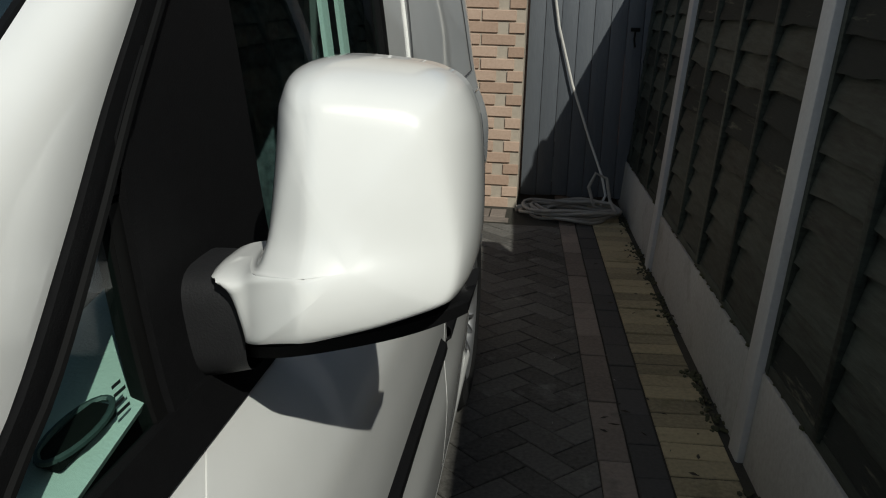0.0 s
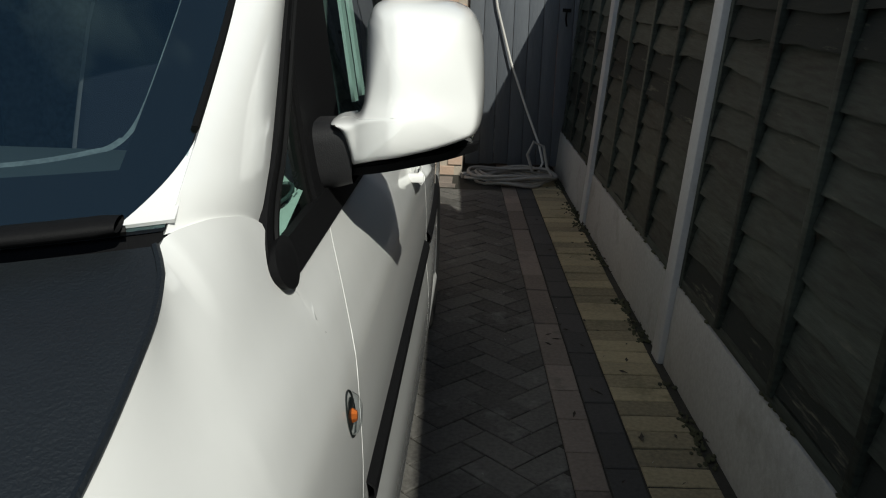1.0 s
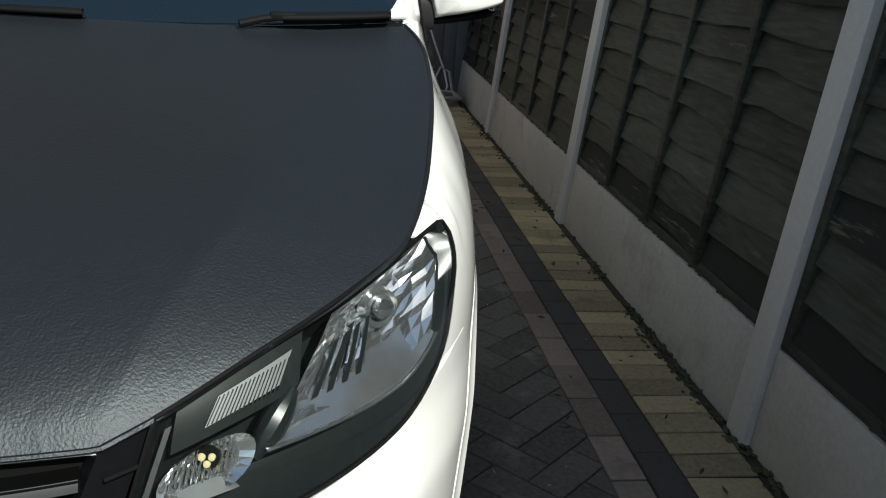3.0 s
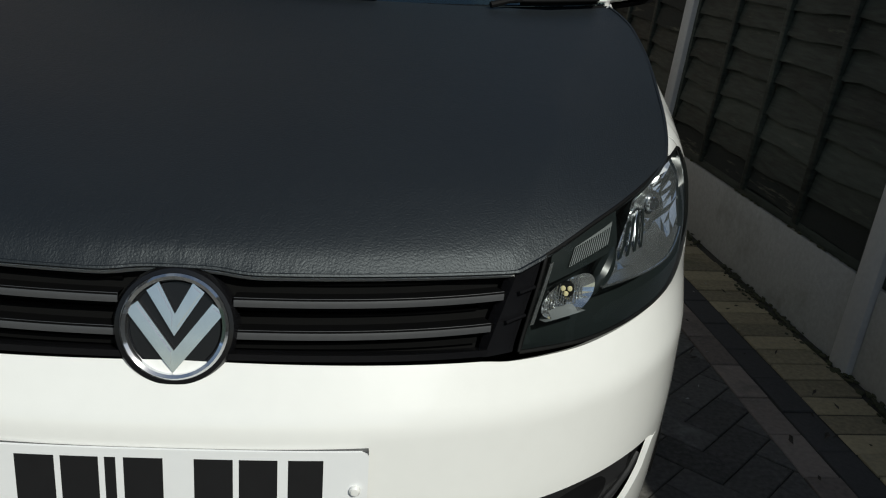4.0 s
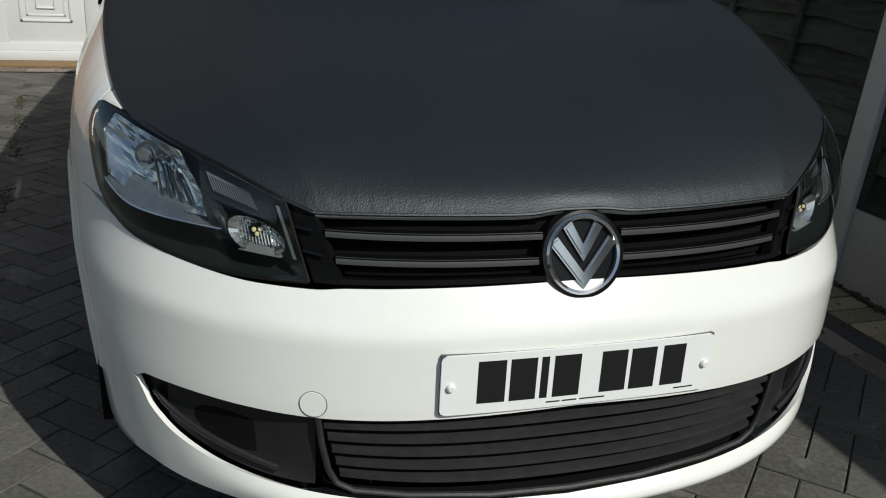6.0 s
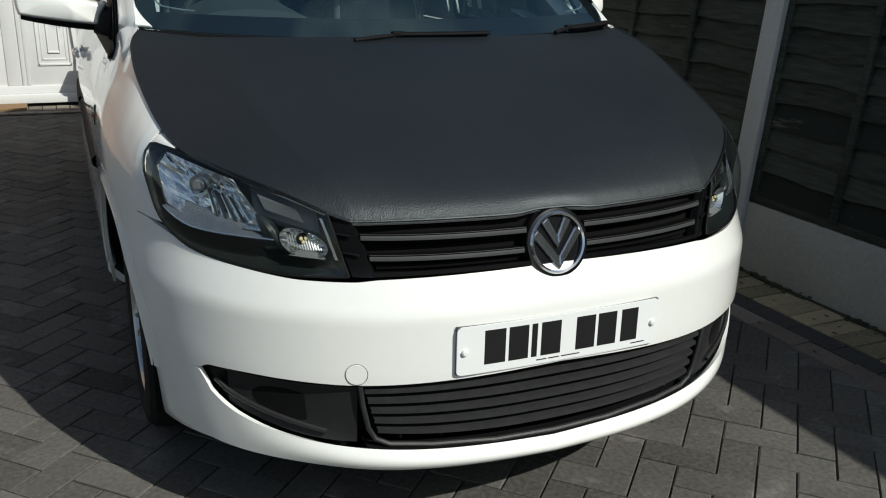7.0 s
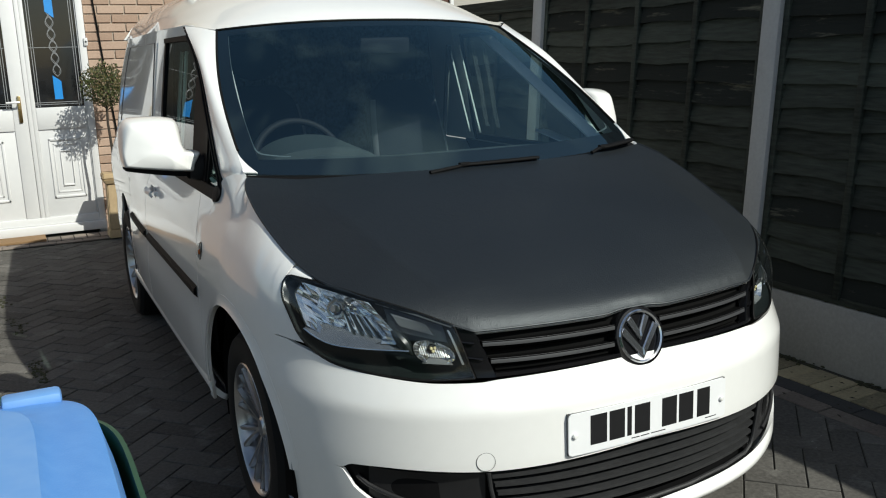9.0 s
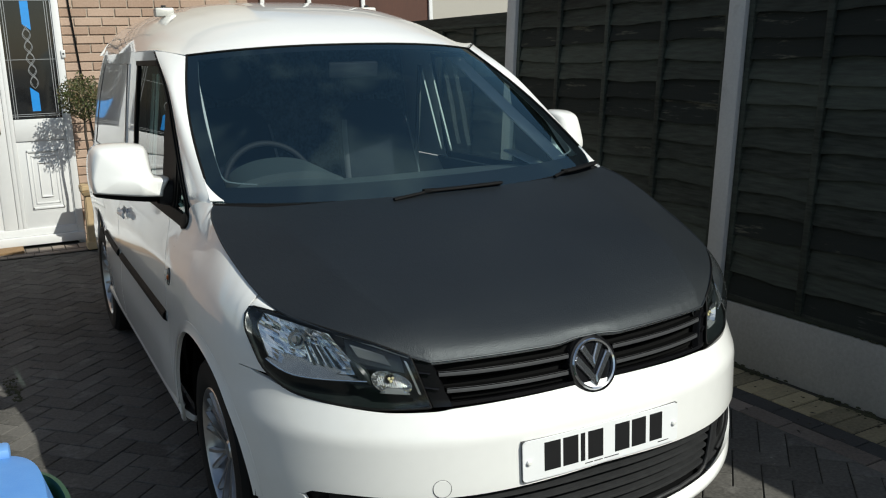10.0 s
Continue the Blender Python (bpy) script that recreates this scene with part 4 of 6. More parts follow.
    fr(lambda z: pillar_y(z) + 0.010, B_Y + 0.034, HEAD_Z - 0.036, HEAD_Z + 0.002, "window_header", PAINT, 0.002, nu=20, nv=4, label="white upper door frame")
    fr(lambda z: pillar_y(z) + 0.02, B_Y - 0.02, HEAD_Z - 0.056, HEAD_Z - 0.036, "window_seal", SEAL, 0.003, nu=20, nv=3)
    fr(B_Y - 0.075, B_Y - 0.040, SILL_Z, HEAD_Z - 0.036, "door_pillar_trim", TRIM, 0.002)
    fr(B_Y - 0.040, B_Y + 0.032, SILL_Z - 0.010, HEAD_Z - 0.036, "door_pillar", PAINT, 0.001, label="white door pillar")
    div = lambda z: 1.392
    fr(lambda z: max(div(z), pillar_y(z) + 0.02), lambda z: max(div(z) + 0.021, pillar_y(z) + 0.034), SILL_Z, 1.30, "quarter_light_divider", TRIM, 0.004)
    fr(lambda z: max(div(z) + 0.025, pillar_y(z) + 0.032), lambda z: max(1.66 - 0.04 * (z - SILL_Z), pillar_y(z) + 0.030), SILL_Z, 1.40, "mirror_panel", TRIM, 0.001)
    fr(lambda z: pillar_y(z) + 0.030, lambda z: max(div(z) + 0.004, pillar_y(z) + 0.034), 1.206, 1.30, "quarter_light_head", TRIM, 0.0, nu=3, nv=8)
    fr(lambda z: div(z) - 0.016, lambda z: div(z) + 0.002, SILL_Z + 0.02, 1.20, "quarter_light_seal", SEAL, -0.002, nu=2)
    quarter = fr(lambda z: pillar_y(z) + 0.026, lambda z: max(div(z) + 0.004, pillar_y(z) + 0.030), SILL_Z + 0.015, 1.21, "quarter_light", GREENGLASS, -0.006, nu=4, nv=16, label="green-tinted quarter light", thick=0)
    for k, (yy, zz, w) in enumerate(((1.346, 1.086, 0.012), (1.348, 1.080, 0.016), (1.345, 1.074, 0.013), (1.347, 1.068, 0.018))):
        part("glass_marking", grid(lambda u, v: flank(s, yy + w * (u - 0.5), zz + 0.0025 * v, -0.005), 1, 1), LAMPGREY, door)
    fr(lambda z: max(1.64, pillar_y(z) + 0.024), B_Y - 0.05, SILL_Z + 0.015, HEAD_Z - 0.02, "door_glass", GREENGLASS, -0.007, nu=14, nv=14, label="green-tinted door window", thick=0)
    for y0, y1, own in ((B_Y + 0.036, SLIDE_END, slider), (SLIDE_END + 0.006, REAR, rear)):
        fr(y0, y1, SILL_Z - 0.006, HEAD_Z + 0.005, "upper_side", PAINT, 0.0, own, nu=24, nv=16, thick=0.012)
    # the pressed panel that fills the place of a side window
    ya, yb, za, zb = B_Y + 0.17, REAR - 0.42, SILL_Z + 0.07, HEAD_Z - 0.05
    pressed = fr(ya, yb, za, zb, "pressed_panel", PAINT, 0.004, rear, nu=24, nv=12, label="white pressed panel in place of a window", thick=0.006)
    rim = [(ya, za), (ya + 0.05, zb), (yb - 0.10, zb), (yb, za), (ya, za)]
    part("panel_groove", tube([flank(s, y, z, 0.0045) for (y, z) in [(a + (c - a) * t, b + (d - b) * t) for (a, b), (c, d) in zip(rim, rim[1:]) for t in np.linspace(0, 1, 10)]], 0.0035, 5), SLATGREY, pressed)

# windscreen
def screen_at(u, v, sink=0.0):
    s = abs(u)
    e = Vector((0.764, 1.030, 1.107)).lerp(Vector((0.640, 1.826, 1.574)), v) + Vector((0.030, 0.004, 0.010)) * math.sin(math.pi * v)
    c = Vector((0, 0.890, 1.085)).lerp(Vector((0, 1.690, 1.603)), v) + Vector((0, -0.022, 0.028)) * math.sin(math.pi * v)
    return Vector((e.x * u, c.y + (e.y - c.y) * s ** 2.4 + sink * 0.5, c.z + (e.z - c.z) * s ** 2.4 - sink))


screen = part("windscreen", grid(lambda u, v: screen_at(2 * u - 1, v), 40, 24, axis=(0, 2.5, 0.6)), SCREEN, van, "tinted laminated windscreen")
for s in SIDES:
    part("screen_border", grid(lambda u, v: screen_at(s * (0.930 + 0.070 * u + 0.008 * v), v, 0.003), 4, 24, axis=(0, 2.5, 0.6)), PRINT, screen, "black printed border")
    dots = [(0.80 + 0.10 * t, 0.100 + 0.012 * t * t) for t in np.linspace(0, 1, 20)] + [(0.905 + 0.03 * math.sin(a), 0.175 - 0.062 * math.cos(a)) for a in np.linspace(0.15, math.pi / 2, 12)] + [(0.936 + 0.006 * t, 0.19 + 0.75 * t) for t in np.linspace(0, 1, 40)]
    # strip along the dots, paled to imitate a reflection on the glass
    part("dotted_edge", grid(lambda u, v: screen_at(s * (dots[round(u * (len(dots) - 1))][0] - 0.007 * v), dots[round(u * (len(dots) - 1))][1] + 0.006 * v * (u < 0.35), 0.0045), len(dots) - 1, 1, axis=(0, 2.5, 0.6)), DOTGLINT, screen, "dotted edge of the printed border with a painted pale reflection")
    def foot(u, v):
        d = 0.055 * (1 - v) ** 2.2 * u
        return screen_at(s * (1.010 - 0.007 * v - d), 0.004 + 0.156 * v, -0.004 * (1 - v) + 0.003 * v)
    part("pillar_foot", grid(foot, 8, 16, axis=(0, 2.5, 0.6)), PAINT, screen, "white curved foot of the screen pillar", thick=0.004)
    part("screen_seal", tube([screen_at(s, t, -0.001) for t in np.linspace(0.13, 1, 24)], 0.005, 6), SEAL, screen)
part("screen_border", grid(lambda u, v: screen_at(2 * u - 1, 0.0 + 0.085 * v, 0.003), 40, 3, axis=(0, 2.5, 0.6)), PRINT, screen, "black printed border")
part("screen_border", grid(lambda u, v: screen_at(2 * u - 1, 1 - 0.05 * v, 0.003), 40, 3, axis=(0, 2.5, 0.6)), PRINT, screen, "black printed border")
part("screen_seal", tube([screen_at(2 * t - 1, 1.0, 0.0) for t in np.linspace(0, 1, 40)], 0.005, 6), SEAL, screen)
part("scuttle", grid(lambda u, v: screen_at(2 * u - 1, 0.0) + Vector((0, -0.045 + 0.05 * v, -0.028 + 0.024 * v)), 40, 3, axis=(0, 1, 0.4)), TRIM, van, "black scuttle panel", thick=0.02)

# roof
RISE = [(0.0, 0.0), (0.10, 0.054), (0.30, 0.130), (0.60, 0.192), (1.0, 0.232), (1.5, 0.252), (2.1, 0.252), (2.8, 0.215)]


ROOF_W = 0.738


def roof_at(u, v):
    t = 2 * u - 1
    x = ROOF_W * t
    head = screen_at(min(1, abs(x) / 0.640), 1.0)
    over = max(0.0, abs(x) - 0.640) / (ROOF_W - 0.640)
    y0 = head.y if not over else 1.826 + over * 0.13
    z0 = head.z if not over else 1.574 + over * 0.026
    y = y0 + 0.004 + (REAR - y0) * v ** 1.3
    back = min(1.0, (y - y0) / 0.5)
    full = min(1.0, max(0.0, (y - y0 - 0.15) / 0.7))
    z = z0 * (1 - back) + 1.600 * back + ease(y - y0, RISE) * max(0.0, 1 - abs(t) ** (3.2 + 0.1 * full)) ** (0.76 - 0.06 * full)
    flute = 0.004 * sum(math.exp(-((abs(x) - c) / 0.02) ** 2) for c in (0.22, 0.45)) * min(1, max(0, (y - 2.1) / 0.3))
    return Vector((x * rear_taper(y, 1.6), y, z - flute))


roof = part("roof", grid(roof_at, 64, 60, axis=(0, 3, 0.5)), PAINT, van, "white domed roof", thick=0.012)
for x, y in ((-0.54, 2.75), (0.54, 2.75)):
    mount = part("roof_bar_mount", box(-0.045, 0.045, -0.03, 0.03, -0.02, 0.022, 0.008), material("mount_metal", (0.55, 0.54, 0.5), 0.5, 0.4), roof, "pale metal roof bar mount", at=(x, y, 1.60 + 0.244 * (1 - (abs(x) / ROOF_W) ** 3.3) ** 0.70 + 0.008))
    part("mount_bolt", lathe([(0.0, 0.034), (0.012, 0.034), (0.012, 0.02)], 10, "z"), DARKGREY, roof, at=mount.matrix_basis)

# closing panels and underside
part("tail_panel", grid(lambda u, v: Vector(((2 * u - 1) * (ease(0.3 + v * 1.3, WIDTH) * rear_taper(REAR, 0.3 + v * 1.3) - 0.01), REAR - 0.006, 0.30 + v * 1.30)), 12, 16, axis=(0, 2, 0.9)), PAINT, van, "white tail panel", thick=0.012)
part("tail_header", grid(lambda u, v: Vector(((2 * u - 1) * 0.68, REAR - 0.004, 1.60 + v * 0.19 * max(0, 1 - abs(2 * u - 1) ** 3.3) ** 0.70)), 24, 2, axis=(0, 2, 0.9)), PAINT, van, thick=0.01)
part("floor_pan", box(-0.80, 0.80, 1.26, REAR - 0.05, 0.24, 0.40, 0.02), SHADOWBLACK, van)
part("floor_pan", box(-0.52, 0.52, 0.14, 1.27, 0.22, 0.34, 0.02), SHADOWBLACK, van)
part("bulkhead", box(-0.70, 0.70, 1.235, 1.255, 0.34, 0.98), SHADOWBLACK, van)
part("engine_cover", box(-0.50, 0.50, 0.20, 0.95, 0.34, 0.74, 0.04), SHADOWBLACK, van)

# wipers
for s, x0, x1 in ((1, 0.728, 0.545), (-1, 0.235, -0.06)):
    pts = [screen_at(t / 0.752, 0.0) + Vector((0, -0.030 + (0.008 if s > 0 else 0.02), 0.013 if s > 0 else 0.012)) for t in np.linspace(x0, x1, 14)]

    def blade(u, v):
        a, k = 2 * math.pi * v, min(13, round(u * 13))
        end = 0.75 if k in (0, 13) else 1.0
        return pts[k] + Vector((0, (0.0135 if s > 0 else 0.008) * end * math.cos(a) - 0.004 * math.sin(a), (0.0062 if s > 0 else 0.0045) * end * math.sin(a) + 0.004 * math.cos(a)))
    wiper = part("wiper", grid(blade, 13, 12, axis=(0.5 * (x0 + x1), 0.9, 1.0)), TRIM, van, "black windscreen wiper", angle=60)
    part("wiper_blade", tube([p + Vector((0, 0.012, -0.009)) for p in pts], 0.004, 6), SEAL, wiper)
    part("wiper_arm", tube([pts[-1], pts[-1] + Vector((-0.03, -0.008, -0.004)), pts[-1] + Vector((-0.07 if s > 0 else -0.14, -0.022, -0.014))], [0.006, 0.006, 0.007], 8), TRIM, wiper)
    part("wiper_clip", box(-0.022, 0.022, -0.008, 0.008, -0.006, 0.008, 0.003), TRIM, wiper, at=Matrix.Translation(pts[-1]) @ pose(0, 0, 0, 0, 0, 8))


# door mirrors
def mirror(side):
    wide = side < 0
    if wide:
        outline = [(0.853, 1.156), (0.860, 1.162), (0.888, 1.166), (0.904, 1.174), (0.910, 1.196), (0.911, 1.222), (0.915, 1.254), (0.924, 1.272), (0.941, 1.282), (0.993, 1.288), (1.059, 1.287), (1.088, 1.282), (1.104, 1.268), (1.114, 1.241), (1.120, 1.196), (1.121, 1.156), (1.116, 1.128), (1.104, 1.117), (1.018, 1.105), (0.948, 1.097), (0.893, 1.091), (0.881, 1.096), (0.876, 1.116), (0.864, 1.136)]
    else:
        outline = [(0.866, 1.146), (0.873, 1.152), (0.886, 1.154), (0.898, 1.157), (0.906, 1.167), (0.909, 1.189), (0.910, 1.264), (0.913, 1.282), (0.920, 1.297), (0.937, 1.306), (0.964, 1.309), (1.013, 1.305), (1.035, 1.299), (1.049, 1.290), (1.059, 1.273), (1.065, 1.249), (1.069, 1.194), (1.068, 1.156), (1.063, 1.139), (1.052, 1.129), (1.013, 1.116), (0.978, 1.108), (0.932, 1.099), (0.907, 1.093), (0.896, 1.093), (0.891, 1.110), (0.881, 1.136)]
    n = len(outline)
    pts = []
    for i in range(n):
        p0, p1, p2, p3 = (Vector(outline[(i + k) % n]) for k in (-1, 0, 1, 2))
        for t in (0, 0.25, 0.5, 0.75):
            pts.append(0.5 * ((2 * p1) + (p2 - p0) * t + (2 * p0 - 5 * p1 + 4 * p2 - p3) * t * t + (3 * p1 - p0 - 3 * p2 + p3) * t ** 3))
    c = Vector((1.01 if wide else 0.985, 1.178 if wide else 1.168))

    def edge_gap(q):
        best = 1.0
        for a, b in zip(pts, pts[1:] + pts[:1]):
            d = b - a
            k = max(0.0, min(1.0, (q - a).dot(d) / max(1e-12, d.dot(d))))
            best = min(best, (q - a - d * k).length)
        return best

    def shell(u, v):
        p = pts[round(u * len(pts)) % len(pts)]
        r = 1 - v * v
        q = c + (p - c) * r
        curl = 0.012 + 0.020 * min(1.0, max(0.0, (q.y - 1.17) / 0.08))
        inset = min(1.0, edge_gap(q) / curl)
        # a soft shelf where the arm lobe meets the tall housing
        shelf = 0.012 * (1 / (1 + math.exp((q.y - 1.172) / 0.006))) * max(0.0, min(1.0, (1.07 - q.x) / 0.12))
        y = 1.545 + 0.22 * (q.x - 0.97) + 0.14 * (q.y - 1.09) - (0.052 + 0.028 * min(1.0, max(0.0, (q.x - 0.905) / 0.05))) * (1 - (1 - inset) ** 2) ** 0.5 - 0.016 * (1 - r ** 2) - shelf * (1 - r ** 6)
        return Vector((side * q.x, y, q.y))
    head = part("door_mirror", grid(shell, len(pts), 20, axis=(side * 0.97, 1.70, 1.19), closed_u=True), PAINT, van, "white door mirror housing", angle=60, at=(side * -0.038, -0.042, -0.016))

    def rim(u, v):
        p = pts[round(u * len(pts)) % len(pts)]
        q = c + (p - c) * (1.0 - 0.16 * max(0, v - 0.6) / 0.4)
        return Vector((side * q.x, 1.545 + 0.22 * (q.x - 0.97) + 0.14 * (q.y - 1.09) + 0.03 * min(1, v / 0.6), q.y))
    part("mirror_rim", grid(rim, len(pts), 6, axis=(side * 0.97, 1.48, 1.19), closed_u=True), PAINT, head)

    def under(u, v):
        x = 0.884 + 0.222 * u if wide else 0.878 + 0.185 * u
        z = 1.086 + 0.030 * u ** 1.2 if wide else 1.082 + 0.032 * u ** 1.2
        ring = ((1.495, 0.006), (1.499, -0.011 if wide else -0.005), (1.568, -0.011 if wide else -0.006), (1.583, 0.006))[round(v * 3)]
        return Vector((side * x, ring[0] + 0.22 * (x - 0.97) + 0.03 * abs(2 * u - 1) ** 3, z + ring[1]))
    part("mirror_underside", grid(under, 24, 3, axis=(side * 0.97, 1.53, 1.2)), TRIM, head, "black underside trim", thick=0.004)
    part("mirror_glass", box(-0.092 if wide else -0.070, 0.092 if wide else 0.070, -0.002, 0.002, -0.078 if wide else -0.085, 0.078 if wide else 0.085, 0.004), MIRROR, head, "mirror glass", at=Matrix.Translation((side * (1.012 if wide else 0.985), 1.605, 1.190)) @ pose(0, 0, 0, -8, 0, side * 12))

    def arm(u, v):
        a = 2 * math.pi * u
        x = 0.836 + 0.062 * v
        sx = abs(math.cos(a)) ** 0.55 * (1 if math.cos(a) >= 0 else -1)
        sz = abs(math.sin(a)) ** 0.55 * (1 if math.sin(a) >= 0 else -1)
        return Vector((side * x, 1.540 - 0.012 * v + (0.052 - 0.008 * v) * sx, 1.098 + 0.010 * v + (0.048 - 0.006 * v ** 2) * sz))
    part("mirror_arm", grid(arm, 32, 8, axis=(side * 0.86, 1.54, 1.10), closed_u=True), BLANK, head, "black mirror arm", angle=60)


for s in SIDES:
    mirror(s)


# wheels
def wheel_meshes():
    tyre = lathe([(0.210, -0.085), (0.225, -0.096), (0.262, -0.102), (0.295, -0.094), (0.311, -0.075), (0.315, -0.040), (0.3155, 0.0), (0.315, 0.040), (0.311, 0.075), (0.295, 0.094), (0.262, 0.102), (0.225, 0.096), (0.210, 0.085)], 72)
    rim = lathe([(0.205, -0.080), (0.213, -0.090), (0.209, -0.093), (0.199, -0.084), (0.190, -0.040), (0.186, 0.06), (0.205, 0.085)], 72)
    back = lathe([(0.0, -0.02), (0.12, -0.02), (0.187, 0.0)], 40)
    spokes = []
    for k in range(9):
        a = 2 * math.pi * k / 9
        for d in (-0.15, 0.15):
            def spoke(u, v, a=a, d=d):
                r = 0.035 + 0.160 * u
                w = 0.0052 + 0.0026 * u
                ring = ((-w, -0.010), (-w * 0.7, -0.026), (w * 0.7, -0.026), (w, -0.010))[round(v * 3)]
                t = a + d * (0.35 + 0.65 * u)
                cx, cz = math.cos(t) * r, math.sin(t) * r
                return Vector((ring[1] - 0.030 - 0.030 * u, cx - math.sin(a) * ring[0], cz + math.cos(a) * ring[0]))
            spokes.append(grid(spoke, 6, 3, axis=(0.4, 0, 0)))
    hub = lathe([(0.0, -0.064), (0.028, -0.063), (0.034, -0.056), (0.060, -0.048), (0.066, -0.020)], 32)
    disc = lathe([(0.04, 0.03), (0.135, 0.03), (0.135, 0.05), (0.04, 0.05)], 40)
    return [mesh_of(b, m, True, a) for b, m, a in ((tyre, RUBBER, 30), (rim, ALLOY, 40), (back, SHADOWBLACK, 40), (hub, ALLOY, 40), (disc, ALLOY, 40))], [mesh_of(b, ALLOY, True, 30) for b in spokes], mesh_of(lathe([(0.0, -0.006), (0.007, -0.006), (0.009, 0.004)], 8), DARKGREY)


W_MESHES, W_SPOKES, W_BOLT = wheel_meshes()
for s in SIDES:
    for yc, xc in ((0.895, 0.752), (3.53, 0.772)):
        wheel = part("wheel", W_MESHES[0], RUBBER, van, "black tyre on a silver multi-spoke alloy wheel", at=Matrix.Translation((s * xc, yc, 0.314)) @ Matrix.Diagonal((-s, 1, 1, 1)) @ pose(0, 0, 0, 11, 0, 0))
        for nm, me in (("rim", W_MESHES[1]), ("wheel_back", W_MESHES[2]), ("hub", W_MESHES[3]), ("brake_disc", W_MESHES[4])):
            part(nm, me, ALLOY, wheel, "silver alloy rim" if nm == "rim" else "")
        for me in W_SPOKES:
            part("spoke", me, ALLOY, wheel)
        for k in range(5):
            a = 2 * math.pi * k / 5
            part("wheel_bolt", W_BOLT, DARKGREY, wheel, at=(-0.050, 0.050 * math.cos(a), 0.050 * math.sin(a)))

# cabin
part("floor_pan", join(box(-0.83, 0.83, 1.30, 3.06, 0.33, 0.36), box(-0.60, 0.60, 0.62, 1.30, 0.33, 0.36), box(-0.60, 0.60, 3.06, 4.25, 0.33, 0.36)), SHADOWBLACK, van, "black underbody floor")
dash = part("dashboard", grid(lambda u, v: Vector(((2 * u - 1) * (0.742 - 0.01 * (1 - v) ** 4), 0.94 + 0.74 * v + 0.10 * abs(2 * u - 1) ** 2 * (1 - v), 1.050 - 0.006 * abs(2 * u - 1) ** 6 + 0.028 * math.sin(math.pi * v) + 0.05 * math.exp(-((2 * u - 1 + 0.48) / 0.22) ** 2) * v ** 2 - 0.30 * max(0, v - 0.88) / 0.12)), 50, 20, axis=(0, 1.2, 0.3)), DASH, van, "grey dashboard", thick=0.02)
for s in SIDES:
    part("dash_vent", box(-0.030, 0.030, -0.010, 0.010, -0.004, 0.006, 0.003), SHADOWBLACK, dash, "black demister vent", at=Matrix.Translation((s * 0.792, 1.318, 1.063)) @ pose(0, 0, 0, 10, 0, 0) @ pose(0, 0, 0, 0, 0, s * 82))
    part("vent_rim", tube([Matrix.Translation((s * 0.792, 1.318, 1.068)) @ pose(0, 0, 0, 10, 0, 0) @ pose(0, 0, 0, 0, 0, s * 82) @ Vector((0.034 * math.cos(a), 0.013 * math.sin(a), 0.0)) for a in np.linspace(0, 2 * math.pi, 21)], 0.0025, 6), DASH, dash)
    # sunlight is put into the colour here: far paler than the dashboard itself
    part("dash_end", grid(lambda u, v: Vector((s * (0.715 + (0.100 - 0.012 * v) * u), 1.10 + 0.54 * v, 1.026 + 0.092 * v - 0.004 * u - 0.010 * u ** 4)), 8, 12, axis=(s * 0.77, 1.35, 0.8)), PALESUNLIT, dash, "end of the dashboard, coloured pale as if sunlit", thick=0.008)
part("instrument_hood", grid(lambda u, v: Vector((-0.36 + 0.235 * math.cos(math.pi * u) * (1 - 0.12 * v), 1.46 + 0.22 * v, 1.040 + (0.085 + 0.035 * v) * math.sin(math.pi * u) ** 0.75)), 28, 8, axis=(-0.36, 1.6, 0.9)), DASH, dash, "grey domed instrument hood", thick=0.01)
part("hood_face", grid(lambda u, v: Vector((-0.36 + 0.235 * math.cos(math.pi * u) * v, 1.46, 1.040 + 0.085 * v * math.sin(math.pi * u) ** 0.75)), 28, 5, axis=(-0.36, 1.6, 0.9)), DASH, dash)
wheel_rim = part("steering_wheel", tube([(-0.36 + 0.19 * math.cos(a), 1.74 + 0.075 * math.sin(a), 1.03 + 0.175 * math.sin(a)) for a in np.linspace(0, 2 * math.pi, 41)], 0.015, 8), CABIN, van, "black steering wheel", angle=80)
part("wheel_boss", box(-0.07, 0.07, -0.03, 0.03, -0.06, 0.06, 0.02), CABIN, wheel_rim, at=Matrix.Translation((-0.36, 1.74, 1.02)) @ pose(0, 0, 0, -24, 0, 0))
for a in (0.1, math.pi - 0.1, -math.pi / 2):
    part("wheel_spoke", tube([(-0.36, 1.74, 1.02), (-0.36 + 0.185 * math.cos(a), 1.74 + 0.073 * math.sin(a), 1.03 + 0.17 * math.sin(a))], 0.014, 8), CABIN, wheel_rim)


